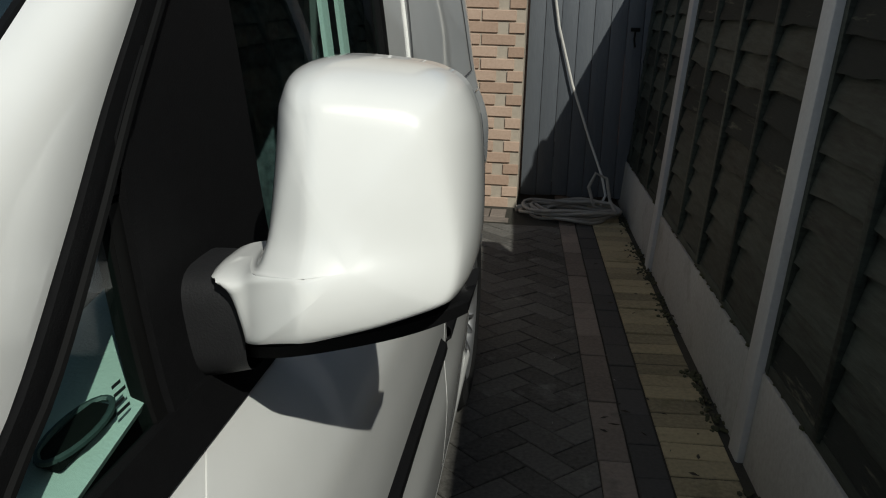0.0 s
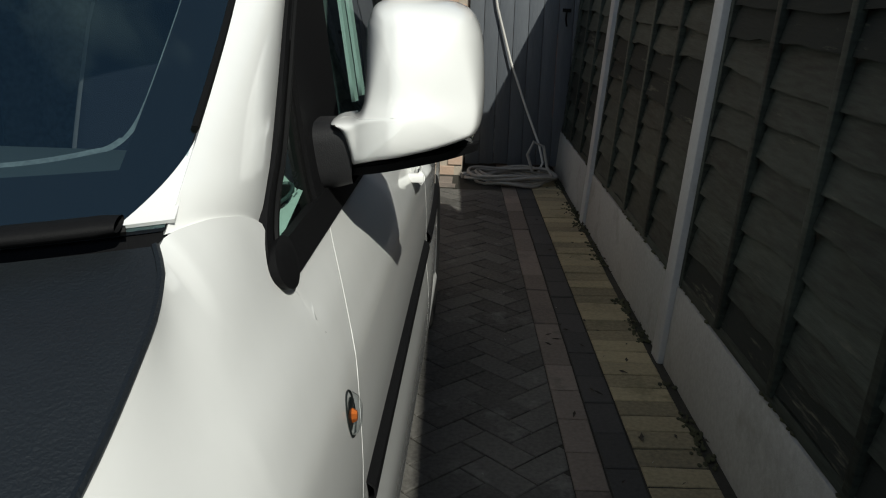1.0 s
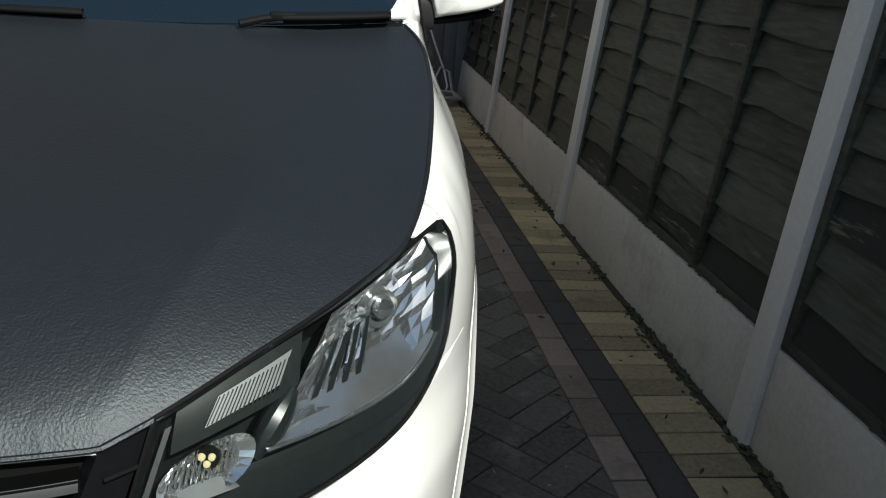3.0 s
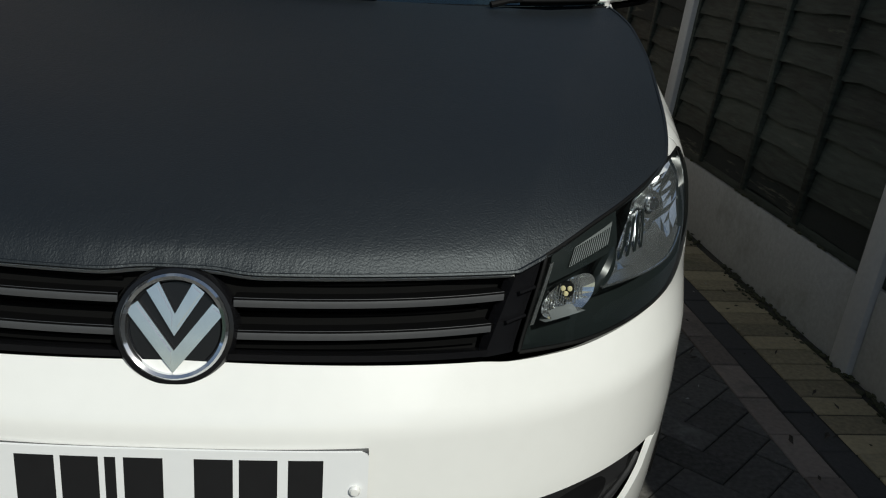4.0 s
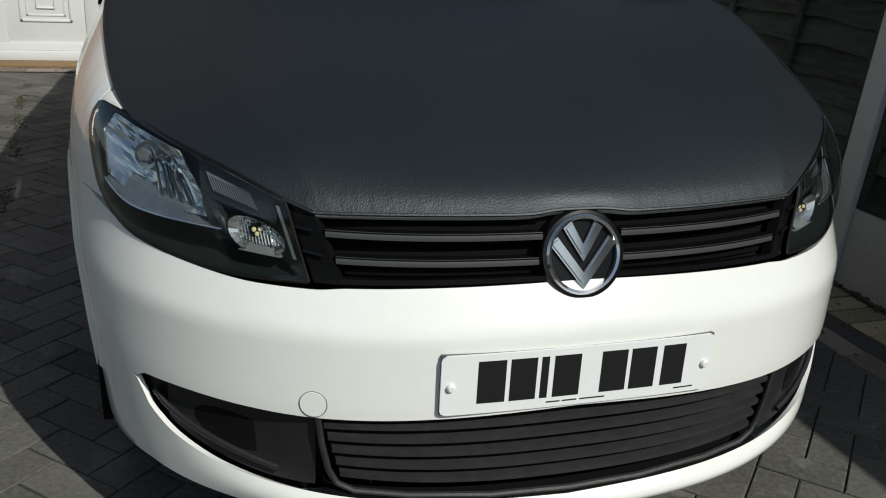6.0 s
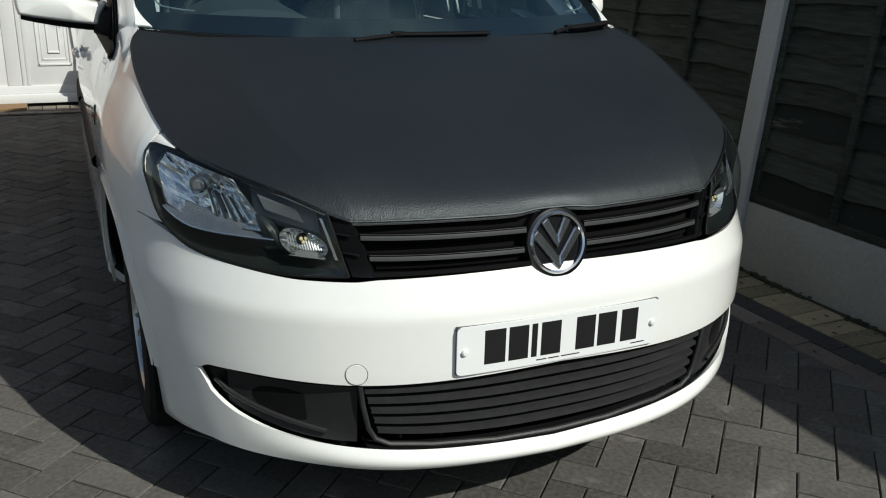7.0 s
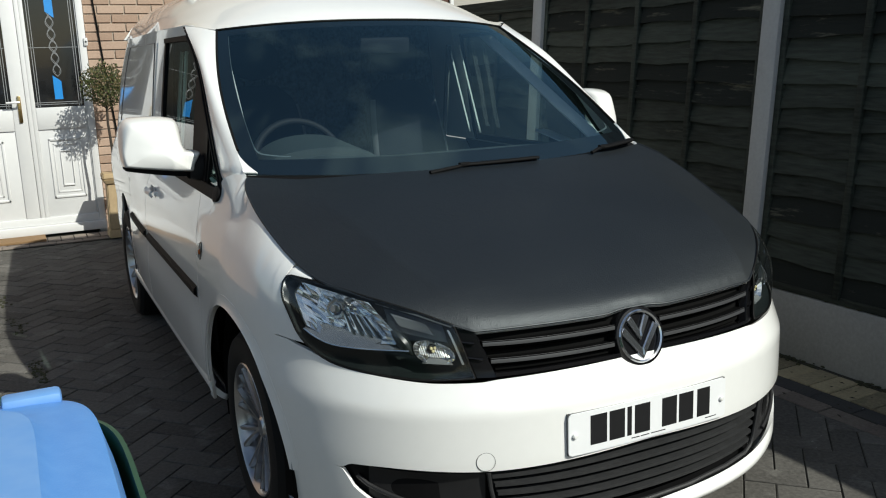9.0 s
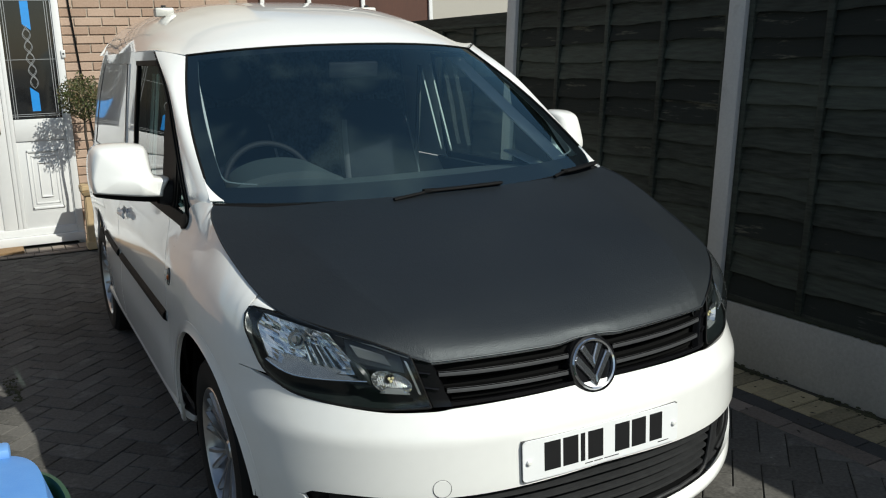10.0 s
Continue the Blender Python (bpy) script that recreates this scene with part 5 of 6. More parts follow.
def seat(x):
    def back(u, v):
        w = 0.215 * (1 - 0.22 * v ** 2)
        a = 2 * math.pi * u
        sx = abs(math.cos(a)) ** 0.5 * (1 if math.cos(a) >= 0 else -1)
        sy = abs(math.sin(a)) ** 0.6 * (1 if math.sin(a) >= 0 else -1)
        k = (1 - max(0, (v - 0.85) / 0.15) ** 2) ** 0.5 if v < 1 else 0.02
        return Vector((x + w * sx * max(0.55, k), 2.08 + 0.22 * v + 0.065 * sy * k, 0.62 + 0.72 * v))
    chair = part("seat", grid(back, 28, 14, axis=(x, 2.2, 0.9), closed_u=True), FABRIC, van, "dark cloth front seat", angle=80)
    for u0 in (0.535, 0.895):
        part("seat_bolster", grid(lambda u, v: back(u0 + 0.070 * u, 0.04 + 0.84 * v) + Vector((0, -0.006, 0)), 4, 14, axis=(x, 2.2, 0.9)), PIPING, chair, "pale grey side bolster", angle=80)
    part("seat_cushion", box(x - 0.24, x + 0.24, 1.62, 2.12, 0.50, 0.66, 0.06, 4), FABRIC, chair)
    part("headrest", grid(lambda u, v: Vector((x + 0.13 * math.sin(math.pi * v) ** 0.5 * math.cos(2 * math.pi * u), 2.34 + 0.05 * math.sin(math.pi * v) ** 0.5 * math.sin(2 * math.pi * u), 1.36 + 0.20 * v)), 24, 12, axis=(x, 2.34, 1.4), closed_u=True), FABRIC, chair, angle=80)
    for d in (-0.05, 0.05):
        part("headrest_post", tube([(x + d, 2.31, 1.22), (x + d, 2.34, 1.36)], 0.006, 6), CABIN, chair)


seat(-0.37)
seat(0.34)
for s in SIDES:
    part("pillar_trim", grid(lambda u, v: Vector((s * (0.752 - 0.110 * v - 0.050 * u), 1.090 + 0.80 * v + 0.030 * u, 1.085 + 0.475 * v - 0.028)), 4, 16, axis=(s * 1.2, 1.2, 1.6)), PALESUNLIT, van, "pale grey inner pillar trim", thick=0.008)
    for y0 in (2.20, 2.31):
        part("pillar_lining", grid(lambda u, v: Vector((s * (0.745 - 0.075 * v + 0.004 * u), y0 + 0.024 * u + 0.070 * v, 1.06 + 0.44 * v)), 2, 10, axis=(s * 1.5, 2.3, 1.2)), UPVC, van, "white painted door pillar edge", thick=0.008)
part("cab_curtain", grid(lambda u, v: Vector(((2 * u - 1) * (0.76 - 0.10 * v), 2.60 + 0.014 * math.sin(70 * u) + 0.006 * math.sin(171 * u), 0.60 + 1.08 * v)), 160, 3, axis=(0, 6, 1.0)), LACE, van, "grey patterned curtain behind the seats")
part("rear_view_mirror", box(-0.11, 0.11, -0.012, 0.012, -0.032, 0.032, 0.010), CABIN, van, "interior mirror", at=Matrix.Translation((0, 1.66, 1.50)) @ pose(0, 0, 0, 12, 0, 0))
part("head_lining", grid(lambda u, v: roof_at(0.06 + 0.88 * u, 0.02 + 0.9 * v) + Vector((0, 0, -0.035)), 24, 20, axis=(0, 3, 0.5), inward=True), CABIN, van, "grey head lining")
for s in SIDES:
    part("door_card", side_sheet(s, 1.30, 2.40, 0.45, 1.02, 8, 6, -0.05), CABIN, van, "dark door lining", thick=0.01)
    part("seat_belt", tube([(s * 0.66, 2.36, 1.50), (s * 0.64, 2.40, 1.0), (s * 0.62, 2.30, 0.6)], 0.012, 6), material("belt", (0.10, 0.10, 0.10), 0.8), van)
# ---------------------------------------------------------------- ground
ground = part("ground", grid(lambda u, v: Vector((-400 + 800 * u, -400 + 800 * v, -0.070)), 8, 8, axis=(0, 0, -10)), ASPHALT)
tagged(ground, "grey tarmac ground around the drive", "ground", kind="structure")
drive = part("driveway", box(-6.0, 1.90, -5.2, 7.2, -0.068, -0.0055), BED)
tagged(drive, "block-paved drive of charcoal herringbone with buff edging", "pavement", kind="structure")

# ---------------------------------------------------------------- boundary fence
FENCE_TURN, FENCE_LEAN = 2.26, 4.0


def fence_x(y):
    return 1.857 - 0.0395 * y


def fence_pose(y, z=0.0):
    return pose(fence_x(y), y, z, 0, FENCE_LEAN, FENCE_TURN)


POSTS = [-4.36, -2.425, -0.49, 1.445, 3.382, 5.306, 7.10]
post_mesh = mesh_of(box(-0.020, 0.085, -0.052, 0.052, -0.05, 2.16, 0.008), POSTPAINT, True, 30)
low_post_mesh = mesh_of(box(-0.020, 0.085, -0.052, 0.052, -0.05, 1.80, 0.008), POSTPAINT, True, 30)
for k, y in enumerate(POSTS):
    p = part("fence_post", low_post_mesh if y > 4 else post_mesh, POSTPAINT, at=fence_pose(y))
    tagged(p, "pale grey concrete fence post with chamfered edges", "fence post", group="concrete fence posts")


def board_mesh(length, height, seed):
    bm = bmesh.new()
    n = 18
    rows = []
    for i in range(n + 1):
        y = -length / 2 + length * i / n
        w = 0.024 * noise.noise(Vector((y * 2.6, seed * 7.3, 0))) + 0.010 * noise.noise(Vector((y * 9, seed * 3.1, 5)))
        out = 0.004 * noise.noise(Vector((y * 2.3, seed * 5.7, 9)))
        rows.append([bm.verts.new(c) for c in ((0.020 + out, y, w + 0.004), (-0.022 + out, y, w), (-0.009 + out, y, height * 0.6), (0.012 + out, y, height))])
    for a, b in zip(rows, rows[1:]):
        for k in range(3):
            bm.faces.new((a[k], b[k], b[k + 1], a[k + 1]))
    bmesh.ops.recalc_face_normals(bm, faces=bm.faces)
    bm.normal_update()
    if sum(f.normal.x for f in bm.faces) > 0:
        bmesh.ops.reverse_faces(bm, faces=bm.faces)
    return bm


BOARDS = {}
for k, (ya, yb) in enumerate(zip(POSTS, POSTS[1:])):
    length, mid = yb - ya - 0.105, (ya + yb) / 2
    top = 1.735 if ya > 3 else 2.13
    gravel = part("gravel_board", box(0.0, 0.05, -length / 2, length / 2, -0.06, 0.300, 0.006), CONCRETE, at=fence_pose(mid))
    tagged(gravel, "weathered concrete gravel board at the foot of the fence", "gravel board", group="concrete gravel boards")
    panel = thing("lap_fence", "black-stained waney-lap fence panel with vertical battens", "fence panel", group="fence panels")
    panel.matrix_basis = fence_pose(mid)
    count = int((top - 0.33) / 0.105)
    for i in range(count + 1):
        sd = (i * 5 + k * 3) % 12
        key = (round(length, 2), sd)
        if key not in BOARDS:
            worn = sd in (1, 6, 9)
            BOARDS[key] = mesh_of(board_mesh(length - 0.03, 0.128, sd), FENCEWORN if worn else FENCE, True, 30)
        part("board", BOARDS[key], FENCE, panel, at=(0.030, 0, 0.335 + 0.105 * i))
    for f in (0.25, 0.5, 0.75):
        part("batten", box(-0.004, 0.022, -0.017, 0.017, 0.325, top - 0.01, 0.003), FENCE, panel, at=(0, -length / 2 + length * f, 0))
    for f in (-1, 1):
        part("edge_batten", box(0.004, 0.055, -0.016, 0.016, 0.304, top, 0.003), FENCE, panel, at=(0, f * (length / 2 - 0.018), 0))
    part("bottom_rail", box(0.006, 0.055, -length / 2 + 0.03, length / 2 - 0.03, 0.303, 0.338, 0.004), FENCE, panel)
    part("capping", box(-0.004, 0.060, -length / 2, length / 2, top, top + 0.022, 0.004), FENCE, panel)
    part("backing", box(0.046, 0.052, -length / 2 + 0.02, length / 2 - 0.02, 0.32, top - 0.004), FENCE, panel)
    rail_moss = bmesh.new()
    rng = random.Random(50 + k)
    for i in range(int(length * 70)):
        y = rng.uniform(-length / 2 + 0.02, length / 2 - 0.02)
        if noise.noise(Vector((y * 2, k, 3))) < -0.05:
            continue
        r = rng.uniform(0.004, 0.011)
        bmesh.ops.create_icosphere(rail_moss, subdivisions=1, radius=r, matrix=Matrix.Translation((rng.uniform(0.004, 0.03), y, 0.302 + r * 0.3)) @ Matrix.Diagonal((1, 1.5, 0.6, 1)))
    tuft = part("rail_moss", rail_moss, MOSS, at=fence_pose(mid), smooth=True)
    tagged(tuft, "olive moss along the fence rail", "moss", kind="stuff")

# ---------------------------------------------------------------- house front
house = thing("house", "buff brick house with a white front door", "house", kind="structure")
HY = 6.50
wall_r = part("wall_front_right", box(-0.725, 0.90, HY + 0.012, HY + 0.30, -0.05, 5.0), MORTAR, house)
part("wall_front_left", box(-6.0, -2.17, HY, HY + 0.30, -0.05, 5.0), BRICK, house)
part("wall_above_door", box(-2.17, -0.725, HY, HY + 0.30, 2.24, 5.0), BRICK, house)
part("wall_side", box(0.62, 0.90, HY + 0.30, 13.0, -0.05, 5.0), BRICK, house)
part("hall_back", box(-2.4, -0.7, HY + 1.2, HY + 1.25, 0.0, 2.3), CABIN, house)
part("roof", prism([(-6.4, 5.0), (1.2, 5.0), (-2.6, 7.4)], HY - 0.3, 13.2), ROOFTILE, house, smooth=False)

entrance = thing("door_1", "white upvc front door and side panel with leaded glass", "door", at=(0.11, HY - 0.02, 0), kind="structure")


def frame_box(x0, x1, z0, z1, name="door_frame", y0=0.0, y1=0.07, mat=UPVC, own=entrance, bevel=0.006):
    return part(name, box(x0, x1, y0, y1, z0, z1, bevel), mat, own)


frame_box(-0.895, -0.838, 0.0, 2.24, y0=-0.012)
frame_box(-2.28, -2.22, 0.0, 2.24, y0=-0.012)
frame_box(-1.360, -1.325, 0.10, 2.18)
frame_box(-2.22, -0.895, 2.18, 2.24, y0=-0.012)
frame_box(-2.24, -0.838, 0.03, 0.105, "door_sill", -0.045, 0.07)
frame_box(-2.24, -0.838, 0.105, 0.170, "door_rail", -0.004, 0.06)


def leaf(x0, x1, glass_x0, glass_x1, ribbons):
    """A door leaf: stiles and rails round a leaded pane above and a moulded panel below."""
    frame_box(x0, glass_x0, 0.17, 2.18, "stile", 0.002, 0.06)
    frame_box(glass_x1, x1, 0.17, 2.18, "stile", 0.002, 0.06)
    frame_box(glass_x0, glass_x1, 0.92, 1.105, "middle_rail", 0.002, 0.06)
    frame_box(glass_x0, glass_x1, 2.125, 2.18, "top_rail", 0.002, 0.06)
    frame_box(glass_x0, glass_x1, 0.17, 0.92, "lower_panel", 0.014, 0.05, bevel=0.002)
    cx = (glass_x0 + glass_x1) / 2
    w = (glass_x1 - glass_x0) / 2
    for k, (f, y0) in enumerate(((0.66, 0.004), (0.50, 0.009), (0.24, 0.003))):
        m = 0.255 * (0.62 + 0.38 * (f / 0.66)) - 0.02 * k
        for a, b, c, d in ((-1, 1, -1, -0.93), (-1, 1, 0.93, 1), (-1, -0.90, -1, 1), (0.90, 1, -1, 1)):
            frame_box(cx + w * f * a, cx + w * f * b, 0.585 + m * c, 0.585 + m * d, "panel_moulding", y0, 0.02, bevel=0.003)
    part("pane", box(glass_x0, glass_x1, 0.024, 0.030, 1.105, 2.125), PANE, entrance, "dark leaded glass pane")
    for dx in (0.022, 0.040):
        for sx in (-1, 1):
            part("lead", box(cx + sx * (w - dx) - 0.0025, cx + sx * (w - dx) + 0.0025, 0.020, 0.025, 1.11, 2.12), LEAD, entrance)
    for z in (1.130, 1.146, 1.60, 2.082, 2.10):
        part("lead", box(glass_x0, glass_x1, 0.020, 0.0245, z - 0.0025, z + 0.0025), LEAD, entrance)
    for z0, z1 in ((1.84, 2.08), (1.17, 1.37)):
        poly = [(cx - 0.032, z0 + (0.05 if z0 > 1.5 else 0)), (cx + 0.032, z0), (cx + 0.032, z1 - (0.05 if z0 < 1.5 else 0)), (cx - 0.032, z1)]
        part("blue_glass", prism(poly, 0.0215, 0.026), BLUE, entrance, "blue glass strip")
    for ph in (0, 1):
        for k in range(5):
            z0 = 1.36 + 0.098 * k
            pts = [(cx + 0.031 * math.sin(math.pi * (t + k + ph)) - 0.02 * (k + t - 2.5) / 5, 0.022, z0 + 0.098 * t) for t in np.linspace(0, 1, 9)]
            part("lead", tube(pts, 0.003, 5), LEAD, entrance)
            part("lead", tube([(p[0] * 0.5 + (cx + 0.031 * math.sin(math.pi * (t + k + ph + 0.35)) - 0.02 * (k + t - 2.5) / 5) * 0.5, 0.0225, p[2] + 0.03) for p, t in zip(pts, np.linspace(0, 1, 9))], 0.0022, 5), LEAD, entrance)


leaf(-1.325, -0.895, -1.292, -0.905, 1)
leaf(-2.215, -1.362, -2.05, -1.470, 1)
lever = part("door_handle", box(-0.014, 0.014, -0.012, 0.0, -0.11, 0.11, 0.004), BRASS, entrance, "brass lever handle", at=(-1.412, 0.0, 1.10))
part("lever", tube([(0, -0.012, 0.06), (0, -0.05, 0.06), (-0.03, -0.055, 0.062), (-0.10, -0.052, 0.058)], 0.008, 8), UPVC, lever)
bell = thing("doorbell", "small white doorbell on the door frame", "doorbell", at=(-0.732, HY - 0.034, 1.64))
part("bell_body", box(-0.016, 0.016, -0.014, 0.004, -0.032, 0.032, 0.004), UPVC, bell)
part("bell_button", lathe([(0.0, -0.018), (0.007, -0.0175), (0.009, -0.014)], 16, "y"), SLATGREY, bell)
wire = part("wall_cable", tube([(-0.66, HY - 0.008, 2.7), (-0.645, HY - 0.008, 2.04), (-0.605, HY - 0.008, 1.47), (-0.56, HY - 0.008, 0.9), (-0.55, HY - 0.008, 0.05)], 0.008, 6), SEAL)
tagged(wire, "black cable running down the brick wall", "cable")

mat_ob = part("doormat", box(-2.01, -1.235, 6.20, 6.44, 0.012, 0.034, 0.006), MATTING)
tagged(mat_ob, "brown coir doormat in front of the door", "doormat")

# planter and clipped bush
pot = thing("planter", "square sandstone planter with a moulded rim", "planter", at=(-0.655, 6.12, 0.012))


def taper(w0, w1, z0, z1, bevel=0.008):
    bm = box(-w0, w0, -w0, w0, z0, z1)
    for v in bm.verts:
        if v.co.z > (z0 + z1) / 2:
            v.co.x *= w1 / w0
            v.co.y *= w1 / w0
    bmesh.ops.bevel(bm, geom=bm.edges[:], offset=bevel, segments=2, affect="EDGES")
    return bm


part("foot", taper(0.098, 0.094, 0.0, 0.07), STONEPOT, pot)
part("shaft", taper(0.084, 0.074, 0.068, 0.46), STONEPOT, pot)
part("rim", taper(0.085, 0.108, 0.455, 0.50), STONEPOT, pot)
part("rim", taper(0.104, 0.100, 0.50, 0.545), STONEPOT, pot)
bush = thing("bush", "clipped round bush on a thin stem in the planter", "bush", at=(-0.660, 6.12, 0.55))
part("trunk", tube([(0, 0, -0.02), (0.012, 0.004, 0.2), (0.0, 0.0, 0.42), (0.008, 0, 0.62)], [0.013, 0.011, 0.010, 0.008], 8), BARK, bush)
rng = random.Random(7)
for i in range(9):
    a, h = i * 2.4, 0.52 + 0.025 * i
    d = Vector((math.cos(a), math.sin(a), 0.7))
    part("branch", tube([(0, 0, h), tuple(Vector((0, 0, h)) + d * 0.05), tuple(Vector((0, 0, h)) + d * 0.10 + Vector((0, 0, 0.02)))], [0.006, 0.004, 0.002], 5), BARK, bush)
for nm, mt, count in (("crown", LEAF, 1900), ("crown", LEAFBROWN, 650)):
    bm = bmesh.new()
    for i in range(count):
        d = Vector((rng.gauss(0, 1), rng.gauss(0, 1), rng.gauss(0, 1))).normalized()
        lump = 0.182 + 0.055 * noise.noise(d * 2.6 + Vector((3, 1, 2)))
        p = Vector((0, 0, 0.73)) + d * lump * (rng.random() ** 0.28)
        p.z = 0.73 + (p.z - 0.73) * 0.98
        m = Matrix.Translation(p) @ Euler((rng.uniform(0, 6.3), rng.uniform(0, 6.3), rng.uniform(0, 6.3))).to_matrix().to_4x4()
        l, w = rng.uniform(0.014, 0.026), rng.uniform(0.005, 0.009)
        q = [bm.verts.new(m @ Vector(c)) for c in ((0, 0, 0), (l * 0.5, w, 0.003), (l, 0, -0.003), (l * 0.5, -w, 0.003))]
        bm.faces.new((q[0], q[1], q[2]))
        bm.faces.new((q[0], q[2], q[3]))
    part(nm, bm, mt, bush, "olive leaves" if mt is LEAF else "bronze leaf tips", smooth=False)

# ---------------------------------------------------------------- side gate, cable and hose
gate = thing("gate", "dark grey boarded side gate", "gate", at=(0, 6.76, 0))
for k in range(8):
    x = 0.915 + 0.1055 * k
    part("gate_board", box(x, x + 0.1035, 0.0, 0.022, 0.035 + 0.004 * (k % 3), 1.98, 0.004), GATE, gate)
for z in (0.3, 1.0, 1.75):
    part("gate_ledge", box(0.93, 1.74, 0.022, 0.05, z, z + 0.10, 0.004), GATE, gate)
part("gate_latch", box(-0.03, 0.03, -0.014, 0.0, -0.012, 0.012, 0.003), SEAL, gate, "black latch", at=(1.60, 0, 1.16))
part("latch_chain", tube([(1.60, -0.012, 1.16), (1.595, -0.016, 1.10), (1.605, -0.012, 1.05)], 0.007, 6), SEAL, gate)
rope = part("hanging_cable", tube([(1.00, 6.74, 1.97), (1.04, 6.73, 1.55), (1.11, 6.73, 1.17), (1.22, 6.72, 0.80), (1.35, 6.69, 0.46), (1.45, 6.62, 0.22), (1.48, 6.56, 0.10), (1.44, 6.50, 0.02)], 0.008, 8), ROPE)
tagged(rope, "white cable hanging down the side gate", "cable")
loops = []
rng = random.Random(3)
for k in range(7):
    cx, cy, rx, ry = 1.26 + rng.uniform(-0.05, 0.06), 6.36 + rng.uniform(-0.05, 0.05), rng.uniform(0.20, 0.31), rng.uniform(0.13, 0.22)
    for t in np.linspace(0, 2 * math.pi, 25)[:-1]:
        loops.append((cx + rx * math.cos(t), cy + ry * math.sin(t), 0.012 + 0.010 * k + 0.012 * math.sin(3 * t + k)))
loops += [(1.50, 6.40, 0.10), (1.47, 6.43, 0.24), (1.40, 6.44, 0.27), (1.36, 6.43, 0.18), (1.40, 6.41, 0.06)]
hose = part("hose", tube(loops, 0.011, 7), HOSE)
tagged(hose, "coiled pale grey hose lying on the paving", "hose")
tail = part("hose_end", tube([(0.90, 6.40, 0.02), (1.0, 6.45, 0.03), (1.06, 6.50, 0.035)], 0.022, 8), HOSE, hose)

# ---------------------------------------------------------------- neighbouring buildings
garage = thing("garage", "brown timber garage with white posts", "garage", kind="structure")
part("garage_wall", box(0.98, 3.28, 7.45, 10.5, -0.05, 3.3), BROWNWOOD, garage)
for x in (1.12, 1.31, 1.82, 2.44, 3.27):
    part("garage_post", box(x - 0.022, x + 0.022, 7.42, 7.46, 0, 3.3, 0.004), UPVC, garage)
part("garage_roof", box(0.95, 3.4, 7.3, 10.6, 3.3, 3.42, 0.01), ROOFTILE, garage)
other = thing("neighbour_house", "grey rendered house beyond the fence", "house", kind="structure")
part("wall", box(2.6, 10.0, 11.0, 18.0, -0.05, 5.2), RENDERWALL, other)
part("roof", prism([(2.2, 5.2), (10.4, 5.2), (6.3, 7.6)], 10.7, 18.3), ROOFTILE, other, smooth=False)

# ---------------------------------------------------------------- wheelie bin
wheelie = thing("wheelie_bin", "green wheelie bin with a faded blue lid", "bin", at=(-1.628, -0.83, 0.0))
wheelie.scale = (1, 1, 1.02)


def bin_body(u, v):
    a = 2 * math.pi * u
    c, s_ = math.cos(a), math.sin(a)
    w = 0.215 + 0.068 * v + (0.018 if v > 0.92 else 0)
    d = 0.27 + 0.09 * v + (0.018 if v > 0.92 else 0)
    p = 0.30
    return Vector((w * abs(c) ** p * (1 if c >= 0 else -1), d * abs(s_) ** p * (1 if s_ >= 0 else -1), 0.06 + 0.92 * v))


body = part("bin_body", grid(bin_body, 64, 25, axis=(0, 0, 0.5), closed_u=True), BINGREEN, wheelie, "dark green body", thick=0.006)


def lid_at(u, v, faded=False):
    a = 2 * math.pi * u
    c, s_ = math.cos(a), math.sin(a)
    p = 0.26
    r = 1 - v
    x, y = 0.283 * abs(c) ** p * (1 if c >= 0 else -1) * r, 0.365 * abs(s_) ** p * (1 if s_ >= 0 else -1) * r
    edge = ease(r, [(0.0, 0.050), (0.70, 0.046), (0.76, 0.032), (0.93, 0.022), (0.985, 0.006), (1.0, -0.030)])
    return Vector((x, y, 1.0 + edge))


lid = part("lid", grid(lid_at, 72, 24, axis=(0, 0, 0.5), closed_u=True), BINBLUE, wheelie, "blue plastic lid", thick=0.005)
part("lid_panel", grid(lambda u, v: lid_at(u, 0.29 + 0.71 * v) + Vector((0, 0, 0.0015)), 72, 10, axis=(0, 0, 0.5), closed_u=True), BINFADE, lid, "sun-faded raised panel")
part("lid_lug", box(-0.035, 0.035, -0.016, 0.016, 0.0, 0.018, 0.006), BINFADE, lid, at=(0.20, 0.325, 1.018))
part("handle_bar", tube([(-0.23, 0.40, 0.97), (-0.20, 0.425, 0.99), (0.20, 0.425, 0.99), (0.23, 0.40, 0.97)], 0.014, 8), BINGREEN, wheelie)
for s in SIDES:
    part("bin_wheel", lathe([(0.0, -0.02), (0.09, -0.022), (0.10, -0.012), (0.10, 0.012), (0.09, 0.022), (0.0, 0.02)], 28), RUBBER, wheelie, at=(s * 0.22, 0.27, 0.10))

# ---------------------------------------------------------------- weeds and moss in the joints
def moss_line(name, pts, width, count, seed, label):
    bm = bmesh.new()
    r = random.Random(seed)
    for i in range(count):
        t = r.random() * (len(pts) - 1)
        k = int(t)
        p = Vector(pts[k]).lerp(Vector(pts[k + 1]), t - k)
        if noise.noise(Vector((p.y * 3, p.x, seed))) < -0.15:
            continue
        rad = r.uniform(0.003, 0.010)
        bmesh.ops.create_icosphere(bm, subdivisions=1, radius=rad, matrix=Matrix.Translation((p.x + r.gauss(0, width), p.y, rad * 0.15)) @ Matrix.Diagonal((1, 1.6, 0.55, 1)))
    tagged(part(name, bm, MOSS), label, "moss", kind="stuff")


